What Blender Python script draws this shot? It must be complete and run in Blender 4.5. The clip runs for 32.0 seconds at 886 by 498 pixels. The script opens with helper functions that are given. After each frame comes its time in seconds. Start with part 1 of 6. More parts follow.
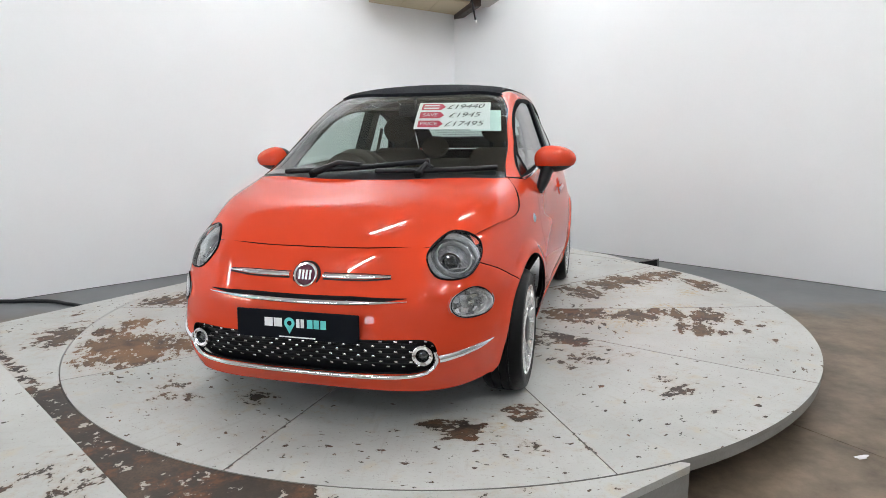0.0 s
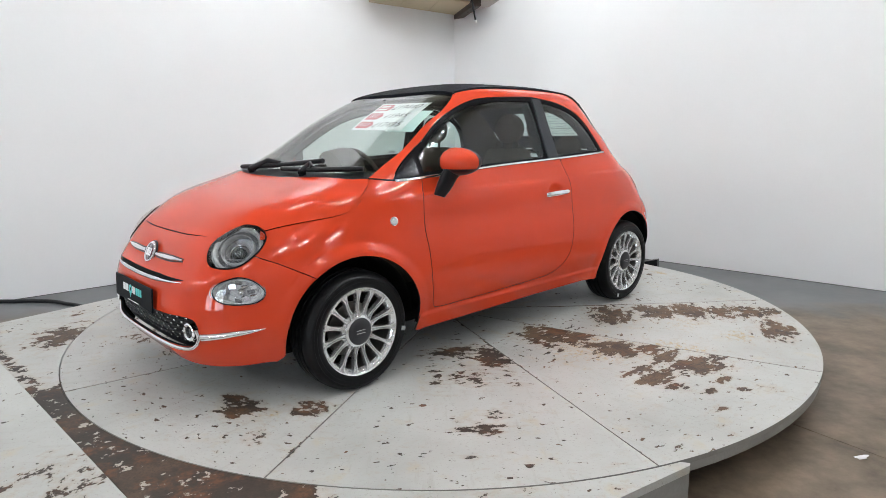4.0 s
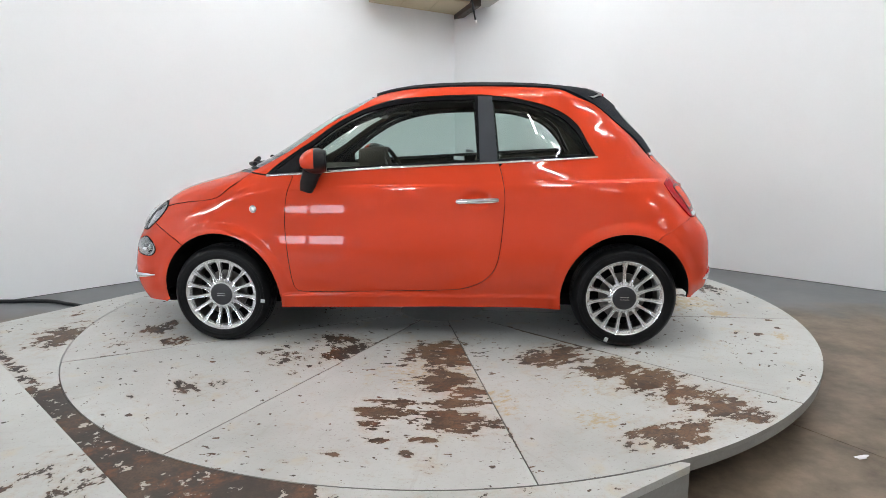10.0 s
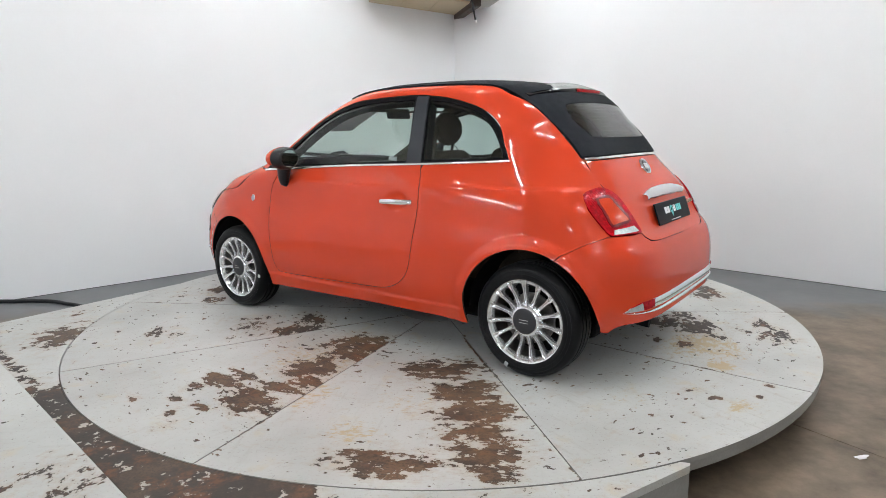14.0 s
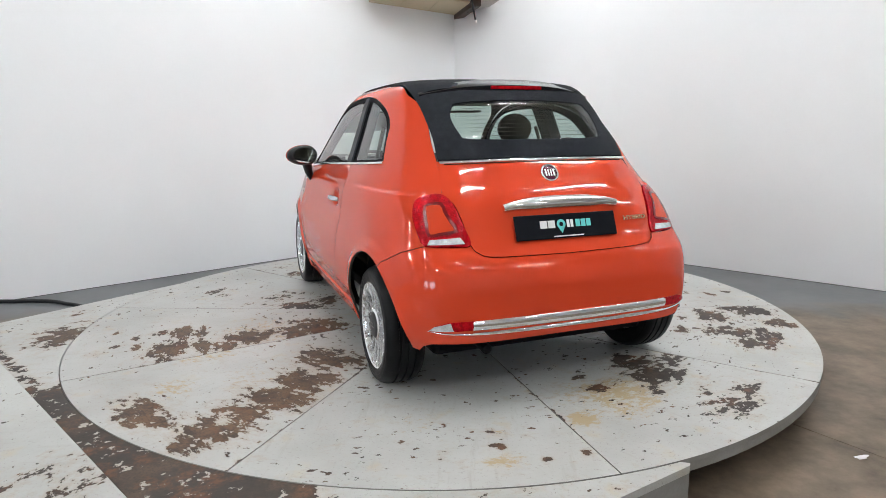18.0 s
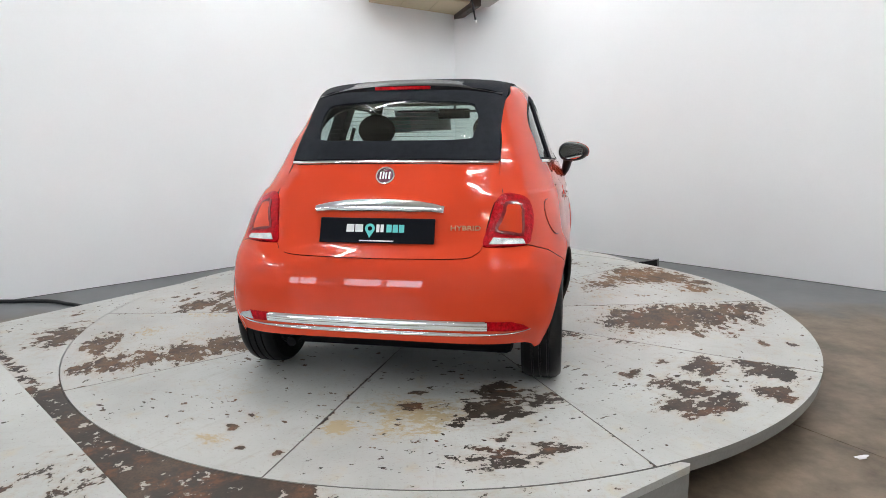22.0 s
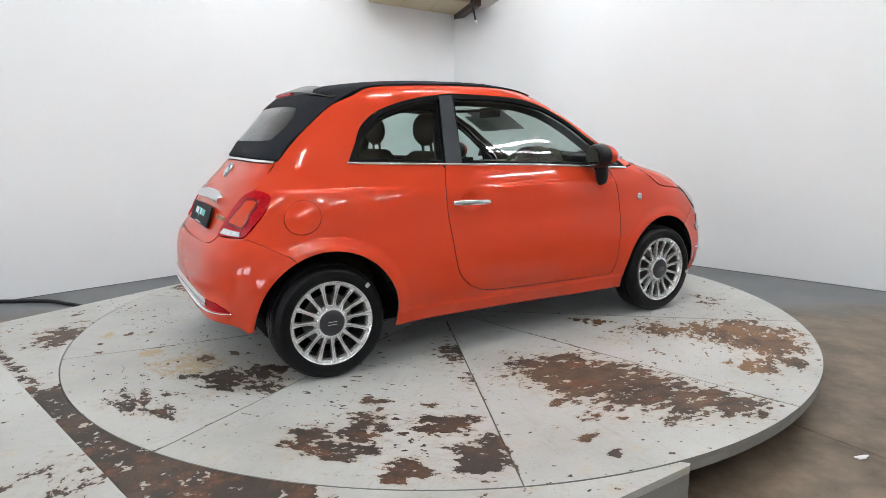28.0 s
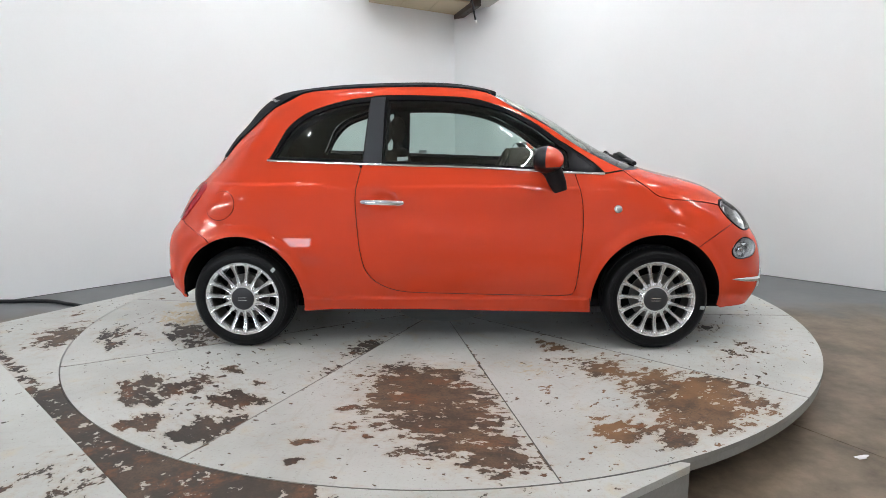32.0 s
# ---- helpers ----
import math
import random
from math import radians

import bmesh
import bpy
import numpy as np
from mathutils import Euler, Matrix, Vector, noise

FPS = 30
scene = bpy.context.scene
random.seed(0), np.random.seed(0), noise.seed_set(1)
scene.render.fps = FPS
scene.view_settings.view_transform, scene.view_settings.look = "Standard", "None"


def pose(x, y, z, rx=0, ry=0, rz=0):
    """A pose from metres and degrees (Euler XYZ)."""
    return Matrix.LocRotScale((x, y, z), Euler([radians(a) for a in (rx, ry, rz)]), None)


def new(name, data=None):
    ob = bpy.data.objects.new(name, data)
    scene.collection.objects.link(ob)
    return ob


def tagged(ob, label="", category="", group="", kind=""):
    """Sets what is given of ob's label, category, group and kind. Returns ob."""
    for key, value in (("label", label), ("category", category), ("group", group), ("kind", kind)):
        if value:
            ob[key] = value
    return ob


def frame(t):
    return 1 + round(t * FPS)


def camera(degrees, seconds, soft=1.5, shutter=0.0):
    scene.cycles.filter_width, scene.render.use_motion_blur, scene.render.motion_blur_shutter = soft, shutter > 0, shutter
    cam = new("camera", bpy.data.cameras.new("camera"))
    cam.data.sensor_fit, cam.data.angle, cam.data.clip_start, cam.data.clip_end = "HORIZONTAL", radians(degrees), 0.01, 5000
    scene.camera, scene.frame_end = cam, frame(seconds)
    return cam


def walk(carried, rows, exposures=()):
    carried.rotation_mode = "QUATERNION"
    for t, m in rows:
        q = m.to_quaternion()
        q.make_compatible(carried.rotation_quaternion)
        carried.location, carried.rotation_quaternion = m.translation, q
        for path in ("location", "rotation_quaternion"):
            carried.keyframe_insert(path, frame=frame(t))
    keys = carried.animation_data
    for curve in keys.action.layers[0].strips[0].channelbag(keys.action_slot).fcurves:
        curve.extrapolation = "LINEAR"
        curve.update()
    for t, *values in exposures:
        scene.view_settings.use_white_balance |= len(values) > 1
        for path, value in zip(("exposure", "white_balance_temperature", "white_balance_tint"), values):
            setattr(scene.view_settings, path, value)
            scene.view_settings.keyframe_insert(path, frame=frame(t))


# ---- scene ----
# ---- camera: it stands still before the turntable ----
H = 0.20                       # height of the turntable's top over the floor
EYE = Vector((0.0, -4.211, 1.185 + H))
cam = camera(70.33, 32.0, soft=0.35)
CAM_POSE = Matrix.Translation(EYE) @ pose(0, 0, 0, 0, 0, -0.194) @ pose(0, 0, 0, 90 - 10.469) @ pose(0, 0, 0, 0, 0, -0.662)
walk(cam, [(0.0, CAM_POSE), (32.0, CAM_POSE)], exposures=[(0.0, 0.0), (32.0, 0.0)])


def turn_angle(t):
    """Degrees by which the turntable has turned at t seconds."""
    return -104.564 - 8.0421 * t - 0.004588 * (t - 16.0) ** 2


# ---- light: a closed hall with white battens; no daylight ----
world = bpy.data.worlds.new("world")
scene.world = world
world.use_nodes = True
world.node_tree.nodes["Background"].inputs[0].default_value = (0.6, 0.63, 0.68, 1)
world.node_tree.nodes["Background"].inputs[1].default_value = 0.02
LAMP_POWER = 236.0


# ---- materials ----
def mat(name, base, rough=0.5, metal=0.0, vary=0.08, scale=6.0, fine=90.0, bump=0.02, coat=0.0, spec=0.5, rough_vary=0.08, tint=None):
    """A principled surface whose colour and gloss vary at two scales."""
    m = bpy.data.materials.new(name)
    m.use_nodes = True
    nt = m.node_tree
    b = nt.nodes["Principled BSDF"]
    tc = nt.nodes.new("ShaderNodeTexCoord")
    n1, n2 = nt.nodes.new("ShaderNodeTexNoise"), nt.nodes.new("ShaderNodeTexNoise")
    n1.inputs["Scale"].default_value, n2.inputs["Scale"].default_value = scale, fine
    n1.inputs["Detail"].default_value = 6
    for n in (n1, n2):
        nt.links.new(tc.outputs["Object"], n.inputs["Vector"])
    add = nt.nodes.new("ShaderNodeMath")
    add.operation = "MULTIPLY_ADD"
    add.inputs[1].default_value = 0.35
    nt.links.new(n2.outputs["Fac"], add.inputs[0])
    nt.links.new(n1.outputs["Fac"], add.inputs[2])
    ramp = nt.nodes.new("ShaderNodeMapRange")
    ramp.inputs["From Min"].default_value, ramp.inputs["From Max"].default_value = 0.4, 0.95
    nt.links.new(add.outputs[0], ramp.inputs["Value"])
    mix = nt.nodes.new("ShaderNodeMix")
    mix.data_type = "RGBA"
    other = tint if tint else tuple(c * (1 - 2 * vary) for c in base)
    mix.inputs[6].default_value = (*base, 1)
    mix.inputs[7].default_value = (*other, 1)
    nt.links.new(ramp.outputs[0], mix.inputs[0])
    nt.links.new(mix.outputs[2], b.inputs["Base Color"])
    rr = nt.nodes.new("ShaderNodeMapRange")
    rr.inputs["To Min"].default_value, rr.inputs["To Max"].default_value = max(rough - rough_vary / 2, 0.01), rough + rough_vary / 2
    nt.links.new(n1.outputs["Fac"], rr.inputs["Value"])
    nt.links.new(rr.outputs[0], b.inputs["Roughness"])
    b.inputs["Metallic"].default_value = metal
    b.inputs["Coat Weight"].default_value = coat
    b.inputs["Coat Roughness"].default_value = 0.03
    b.inputs["Specular IOR Level"].default_value = spec
    if bump:
        bp = nt.nodes.new("ShaderNodeBump")
        bp.inputs["Strength"].default_value = bump
        bp.inputs["Distance"].default_value = 0.01
        nt.links.new(n2.outputs["Fac"], bp.inputs["Height"])
        nt.links.new(bp.outputs[0], b.inputs["Normal"])
    return m


def glow(name, colour, strength):
    m = bpy.data.materials.new(name)
    m.use_nodes = True
    b = m.node_tree.nodes["Principled BSDF"]
    b.inputs["Base Color"].default_value = (*colour, 1)
    b.inputs["Emission Color"].default_value = (*colour, 1)
    b.inputs["Emission Strength"].default_value = strength
    return m


def glass(name, tint, rough=0.0, ior=1.5, drops=0.0):
    """Thin clear or tinted pane: what lies behind, tinted, under a mirror-like gloss."""
    m = bpy.data.materials.new(name)
    m.use_nodes = True
    nt = m.node_tree
    nt.nodes.remove(nt.nodes["Principled BSDF"])
    out = nt.nodes["Material Output"]
    tr, gl, lw, pw, fr, mx = [nt.nodes.new("ShaderNode" + k) for k in ("BsdfTransparent", "BsdfGlossy", "LayerWeight", "Math", "MapRange", "MixShader")]
    tr.inputs[0].default_value = (*tint, 1)
    gl.inputs[0].default_value = (0.95, 0.95, 0.95, 1)
    gl.inputs["Roughness"].default_value = rough
    lw.inputs[0].default_value = 0.5
    pw.operation = "POWER"
    pw.inputs[1].default_value = 4.5
    nt.links.new(lw.outputs["Facing"], pw.inputs[0])
    nt.links.new(pw.outputs[0], fr.inputs["Value"])
    fr.inputs["To Min"].default_value, fr.inputs["To Max"].default_value = 0.045, 0.95
    nt.links.new(fr.outputs[0], mx.inputs[0])
    nt.links.new(tr.outputs[0], mx.inputs[1])
    nt.links.new(gl.outputs[0], mx.inputs[2])
    nt.links.new(mx.outputs[0], out.inputs["Surface"])
    if drops:
        tc, vo, mr, bp = [nt.nodes.new("ShaderNode" + k) for k in ("TexCoord", "TexVoronoi", "MapRange", "Bump")]
        vo.inputs["Scale"].default_value = 160
        mr.inputs["From Min"].default_value, mr.inputs["From Max"].default_value = 0.0, 0.25
        mr.inputs["To Min"].default_value, mr.inputs["To Max"].default_value = 1, 0
        bp.inputs["Strength"].default_value = drops
        bp.inputs["Distance"].default_value = 0.002
        nt.links.new(tc.outputs["Object"], vo.inputs["Vector"])
        nt.links.new(vo.outputs["Distance"], mr.inputs["Value"])
        no, mk, mu = [nt.nodes.new("ShaderNode" + k) for k in ("TexNoise", "MapRange", "Math")]
        no.inputs["Scale"].default_value = 9
        mk.inputs["From Min"].default_value, mk.inputs["From Max"].default_value = 0.56, 0.68
        mu.operation = "MULTIPLY"
        nt.links.new(tc.outputs["Object"], no.inputs["Vector"])
        nt.links.new(no.outputs["Fac"], mk.inputs["Value"])
        nt.links.new(mr.outputs[0], mu.inputs[0])
        nt.links.new(mk.outputs[0], mu.inputs[1])
        nt.links.new(mu.outputs[0], bp.inputs["Height"])
        nt.links.new(bp.outputs[0], gl.inputs["Normal"])
    return m


WALL = mat("wall_paint", (0.88, 0.89, 0.90), 0.75, vary=0.02, scale=1.2, fine=60, bump=0.03)
FOOT_GAP = mat("foot_gap_grey", (0.16, 0.16, 0.17), 0.7, vary=0.2, scale=9)
CEIL = mat("ceiling_board", (0.54, 0.52, 0.475), 0.8, vary=0.06, scale=1.5)
BEIGE = mat("beige_board", (0.62, 0.53, 0.36), 0.8, vary=0.08, scale=2.0)
BEAM = mat("brown_steel", (0.07, 0.05, 0.04), 0.55, vary=0.2)
HALL = mat("hall_wall", (0.60, 0.60, 0.60), 0.85, vary=0.05, scale=1.0)
PAINT = mat("coral_paint", (0.61, 0.055, 0.0200), 0.5, spec=0.0, vary=0.03, scale=3.0, fine=500, bump=0.0, coat=0.8, rough_vary=0.04)


def wet(m):
    """Rain drops that stand here and there on the lacquer."""
    nt = m.node_tree
    tc, vo, dr, no, mk, mu, bp = [nt.nodes.new("ShaderNode" + k) for k in ("TexCoord", "TexVoronoi", "MapRange", "TexNoise", "MapRange", "Math", "Bump")]
    vo.inputs["Scale"].default_value, no.inputs["Scale"].default_value = 130, 5
    dr.inputs["From Min"].default_value, dr.inputs["From Max"].default_value = 0.30, 0.05
    mk.inputs["From Min"].default_value, mk.inputs["From Max"].default_value = 0.45, 0.6
    mu.operation = "MULTIPLY"
    bp.inputs["Strength"].default_value, bp.inputs["Distance"].default_value = 0.08, 0.002
    for a, b in ((tc.outputs["Object"], vo.inputs["Vector"]), (tc.outputs["Object"], no.inputs["Vector"]), (vo.outputs["Distance"], dr.inputs["Value"]), (no.outputs["Fac"], mk.inputs["Value"]),
                 (dr.outputs[0], mu.inputs[0]), (mk.outputs[0], mu.inputs[1]), (mu.outputs[0], bp.inputs["Height"]), (bp.outputs[0], nt.nodes["Principled BSDF"].inputs["Coat Normal"])):
        nt.links.new(a, b)


wet(PAINT)
RUBBER = mat("tyre_rubber", (0.006, 0.006, 0.007), 0.42, vary=0.25, scale=20, bump=0.05, spec=0.18, rough_vary=0.3)
BLACK = mat("black_plastic", (0.010, 0.010, 0.012), 0.4, vary=0.1, scale=12, spec=0.25)
DARK = mat("dark_trim", (0.006, 0.006, 0.007), 0.8, vary=0.1, spec=0.1)
PILLAR = mat("pillar_film", (0.030, 0.033, 0.040), 0.5, vary=0.1, spec=0.25)
FABRIC = mat("hood_fabric", (0.014, 0.016, 0.021), 0.9, vary=0.15, scale=30, fine=900, bump=0.25, spec=0.2)
SPOILER = mat("gloss_black", (0.010, 0.010, 0.012), 0.22, vary=0.05, spec=0.25, bump=0)
CHROME = mat("chrome", (0.86, 0.86, 0.87), 0.07, 1.0, vary=0.02, bump=0, rough_vary=0.03)
ALLOY = mat("silver_alloy", (0.78, 0.79, 0.80), 0.20, 0.80, vary=0.05, bump=0.01, coat=0.3)
DISC = mat("brake_disc", (0.16, 0.15, 0.14), 0.45, 0.8, vary=0.1)
CAP = mat("hub_cap_black", (0.02, 0.02, 0.024), 0.4, vary=0.05)
SEAT = mat("seat_cloth", (0.055, 0.042, 0.031), 0.9, vary=0.12, scale=25, fine=400, bump=0.2, spec=0.15)
TRIM = mat("cabin_trim", (0.052, 0.043, 0.033), 0.65, vary=0.1, scale=15, spec=0.2)
LAMP_RED = mat("lamp_red", (0.58, 0.004, 0.011), 0.16, vary=0.35, scale=60, fine=130, coat=0.1, spec=0.1, bump=0.35)
LAMP_CLEAR = mat("lamp_reflector", (0.80, 0.81, 0.82), 0.25, 0.55, vary=0.22, scale=45, fine=160, bump=0.3)
LAMP_GREY = mat("lamp_bowl", (0.42, 0.43, 0.45), 0.22, 0.6, vary=0.35, scale=34, bump=0.25)
PLATE = mat("plate_black", (0.004, 0.005, 0.008), 0.45, vary=0.05, bump=0, spec=0.08)
WHITE = mat("white_print", (0.85, 0.85, 0.85), 0.5, vary=0.02, bump=0)
TEAL = mat("teal_print", (0.13, 0.62, 0.60), 0.5, vary=0.02, bump=0)
BURGUNDY = mat("badge_burgundy", (0.10, 0.012, 0.035), 0.25, vary=0.1, coat=1.0, bump=0)
PAPER = mat("paper", (0.86, 0.86, 0.88), 0.7, vary=0.01, bump=0)
REDPRINT = mat("red_print", (0.55, 0.02, 0.07), 0.6, vary=0.02, bump=0)
INK = mat("ink", (0.02, 0.02, 0.025), 0.6, vary=0.02, bump=0)
MIRROR = mat("mirror_glass", (0.9, 0.9, 0.9), 0.015, 1.0, vary=0.0, bump=0, rough_vary=0)
GLASS = glass("tinted_glass", (0.70, 0.80, 0.77), drops=0.08)
SCREEN = glass("windscreen_glass", (0.72, 0.80, 0.76))
LENS = glass("clear_lens", (0.93, 0.94, 0.95))
# ---- building blocks ----
def mesh_of(name, bm, material, smooth=None):
    me = bpy.data.meshes.new(name)
    bmesh.ops.recalc_face_normals(bm, faces=bm.faces)
    bm.to_mesh(me)
    bm.free()
    me.materials.append(material)
    if smooth is not None:
        me.shade_smooth()
        me.set_sharp_from_angle(angle=radians(smooth))
    return me


def part(name, bm, material, parent, label="", smooth=None, m=None):
    """One mesh object under a thing or under a part."""
    ob = new(name, mesh_of(name, bm, material, smooth))
    ob.parent = parent
    if m is not None:
        ob.matrix_basis = m
    if label:
        ob["label"] = label
    return ob


def thing(name, bm, material, label, category, kind="", smooth=None, group=""):
    return tagged(new(name, mesh_of(name, bm, material, smooth)), label, category, group, kind)


def empty(name, label, category, m=None, group="", kind=""):
    ob = new(name)
    if m is not None:
        ob.matrix_basis = m
    return tagged(ob, label, category, group, kind)


def add_box(bm, x0, x1, y0, y1, z0, z1, m=None, bevel=0.0, seg=2):
    vs = [bm.verts.new((x, y, z)) for z in (z0, z1) for y in (y0, y1) for x in (x0, x1)]
    fs = [bm.faces.new([vs[i] for i in f]) for f in ((0, 2, 3, 1), (4, 5, 7, 6), (0, 1, 5, 4), (2, 6, 7, 3), (0, 4, 6, 2), (1, 3, 7, 5))]
    if bevel:
        es = list({e for f in fs for e in f.edges})
        r = bmesh.ops.bevel(bm, geom=es, offset=bevel, segments=seg, affect="EDGES", profile=0.5)
        vs = list({v for f in r["faces"] for v in f.verts} | {v for v in vs if v.is_valid})
    if m is not None:
        bmesh.ops.transform(bm, matrix=m, verts=vs)
    return vs


def boxed(*a, **k):
    bm = bmesh.new()
    add_box(bm, *a, **k)
    return bm


def add_lathe(bm, prof, n=48, m=None, closed=False, arc=(0.0, 360.0)):
    """Turns the profile [(r, h)] round the z axis."""
    full = abs(arc[1] - arc[0]) >= 359.9
    k = n if full else n + 1
    rings = []
    for i in range(k):
        a = radians(arc[0] + (arc[1] - arc[0]) * i / n)
        rings.append([bm.verts.new((r * math.cos(a), r * math.sin(a), h)) for r, h in prof])
    for i in range(n):
        A, B = rings[i], rings[(i + 1) % k]
        for j in range(len(prof) - (0 if closed else 1)):
            q = (A[j], B[j], B[(j + 1) % len(prof)], A[(j + 1) % len(prof)])
            q = [v for h, v in enumerate(q) if (v.co - q[h - 1].co).length > 1e-9]
            if len(q) > 2:
                try:
                    bm.faces.new(q)
                except ValueError:
                    pass
    vs = [v for r in rings for v in r]
    if m is not None:
        bmesh.ops.transform(bm, matrix=m, verts=vs)
    return vs


def lathe(prof, **k):
    bm = bmesh.new()
    add_lathe(bm, prof, **k)
    bmesh.ops.remove_doubles(bm, verts=bm.verts, dist=1e-6)
    return bm


def add_prism(bm, poly, z0, z1, m=None):
    """Upright prism over a convex or star-shaped polygon."""
    lo = [bm.verts.new((x, y, z0)) for x, y in poly]
    hi = [bm.verts.new((x, y, z1)) for x, y in poly]
    bm.faces.new(lo[::-1])
    bm.faces.new(hi)
    for i in range(len(poly)):
        j = (i + 1) % len(poly)
        bm.faces.new((lo[i], lo[j], hi[j], hi[i]))
    if m is not None:
        bmesh.ops.transform(bm, matrix=m, verts=lo + hi)


def add_tube(bm, pts, r, n=8, taper=None):
    """A round tube along the points."""
    pts = [Vector(p) for p in pts]
    rings = []
    up = Vector((0, 0, 1))
    for i, p in enumerate(pts):
        d = (pts[min(i + 1, len(pts) - 1)] - pts[max(i - 1, 0)]).normalized()
        u = d.cross(up if abs(d.z) < 0.95 else Vector((1, 0, 0))).normalized()
        w = u.cross(d)
        rr = r if taper is None else r * taper[i]
        rings.append([bm.verts.new(p + (u * math.cos(a) + w * math.sin(a)) * rr) for a in (2 * math.pi * k / n for k in range(n))])
    for A, B in zip(rings, rings[1:]):
        for k in range(n):
            bm.faces.new((A[k], A[(k + 1) % n], B[(k + 1) % n], B[k]))
    bm.faces.new(rings[0][::-1])
    bm.faces.new(rings[-1])


def spline(pts, step=0.015, closed=False):
    """Points along a smooth curve through pts (any dimension)."""
    P = np.array(pts, float)
    n = len(P)
    out = []
    for i in range(n if closed else n - 1):
        a, b = P[i], P[(i + 1) % n]
        p0 = P[i - 1] if (i or closed) else 2 * a - b
        p3 = P[(i + 2) % n] if (closed or i + 2 < n) else 2 * b - a
        k = max(1, int(np.linalg.norm(b - a) / step))
        for t in np.arange(k) / k:
            out.append(0.5 * (2 * a + (b - p0) * t + (2 * p0 - 5 * a + 4 * b - p3) * t * t + (3 * a - p0 - 3 * b + p3) * t ** 3))
    if not closed:
        out.append(P[-1])
    return np.array(out)


# ---- the booth: floor, two white walls, ceiling ----
CORNER = Vector((0.21, 4.45))
DIR_L = (Vector((-3.79, 1.03)) - CORNER).normalized()
DIR_R = (Vector((3.81, 1.01)) - CORNER).normalized()
WALL_TOP = 2.72 + H         # underside of the low bay over the corner
HALL_TOP = 4.6


def floor_material():
    """Concrete: bluish grey along the walls, worn brown towards the hall."""
    m = mat("concrete_floor", (0.165, 0.17, 0.178), 0.40, vary=0.14, scale=0.8, fine=11, bump=0.03, rough_vary=0.3, spec=0.22)
    nt = m.node_tree
    b = nt.nodes["Principled BSDF"]
    grey = b.inputs["Base Color"].links[0].from_socket
    tc, sp, no, ad, mr, mx = [nt.nodes.new("ShaderNode" + k) for k in ("TexCoord", "SeparateXYZ", "TexNoise", "Math", "MapRange", "Mix")]
    mx.data_type = "RGBA"
    no.inputs["Scale"].default_value, no.inputs["Detail"].default_value = 1.3, 7
    nt.links.new(tc.outputs["Object"], sp.inputs[0])
    nt.links.new(tc.outputs["Object"], no.inputs["Vector"])
    ad.operation = "MULTIPLY_ADD"
    ad.inputs[1].default_value = -1.6
    nt.links.new(no.outputs["Fac"], ad.inputs[0])
    nt.links.new(sp.outputs["Y"], ad.inputs[2])
    mr.inputs["From Min"].default_value, mr.inputs["From Max"].default_value = -.1, -.55
    nt.links.new(ad.outputs[0], mr.inputs["Value"])
    nt.links.new(mr.outputs[0], mx.inputs[0])
    nt.links.new(grey, mx.inputs[6])
    n2 = nt.nodes.new("ShaderNodeTexNoise")
    n2.inputs["Scale"].default_value, n2.inputs["Detail"].default_value = 3.5, 8
    nt.links.new(tc.outputs["Object"], n2.inputs["Vector"])
    br = nt.nodes.new("ShaderNodeMix")
    br.data_type = "RGBA"
    br.inputs[6].default_value, br.inputs[7].default_value = (0.225, 0.172, 0.126, 1), (0.088, 0.066, 0.047, 1)
    n2.inputs["Roughness"].default_value = .68
    sharp = nt.nodes.new("ShaderNodeMapRange")
    sharp.inputs["From Min"].default_value, sharp.inputs["From Max"].default_value = .34, .66
    nt.links.new(n2.outputs["Fac"], sharp.inputs["Value"])
    nt.links.new(sharp.outputs[0], br.inputs[0])
    nt.links.new(br.outputs[2], mx.inputs[7])
    nt.links.new(mx.outputs[2], b.inputs["Base Color"])
    return m


def wall_along(name, a, d, length, side, z1, material, label):
    """A 12 cm thick wall from a along d; side: where its back lies."""
    n = Vector((-d.y, d.x)) * side
    bm = bmesh.new()
    add_prism(bm, [a, a + d * length, a + d * length + n * 0.12, a + n * 0.12], 0.0, z1)
    return thing(name, bm, material, label, "wall", "structure")


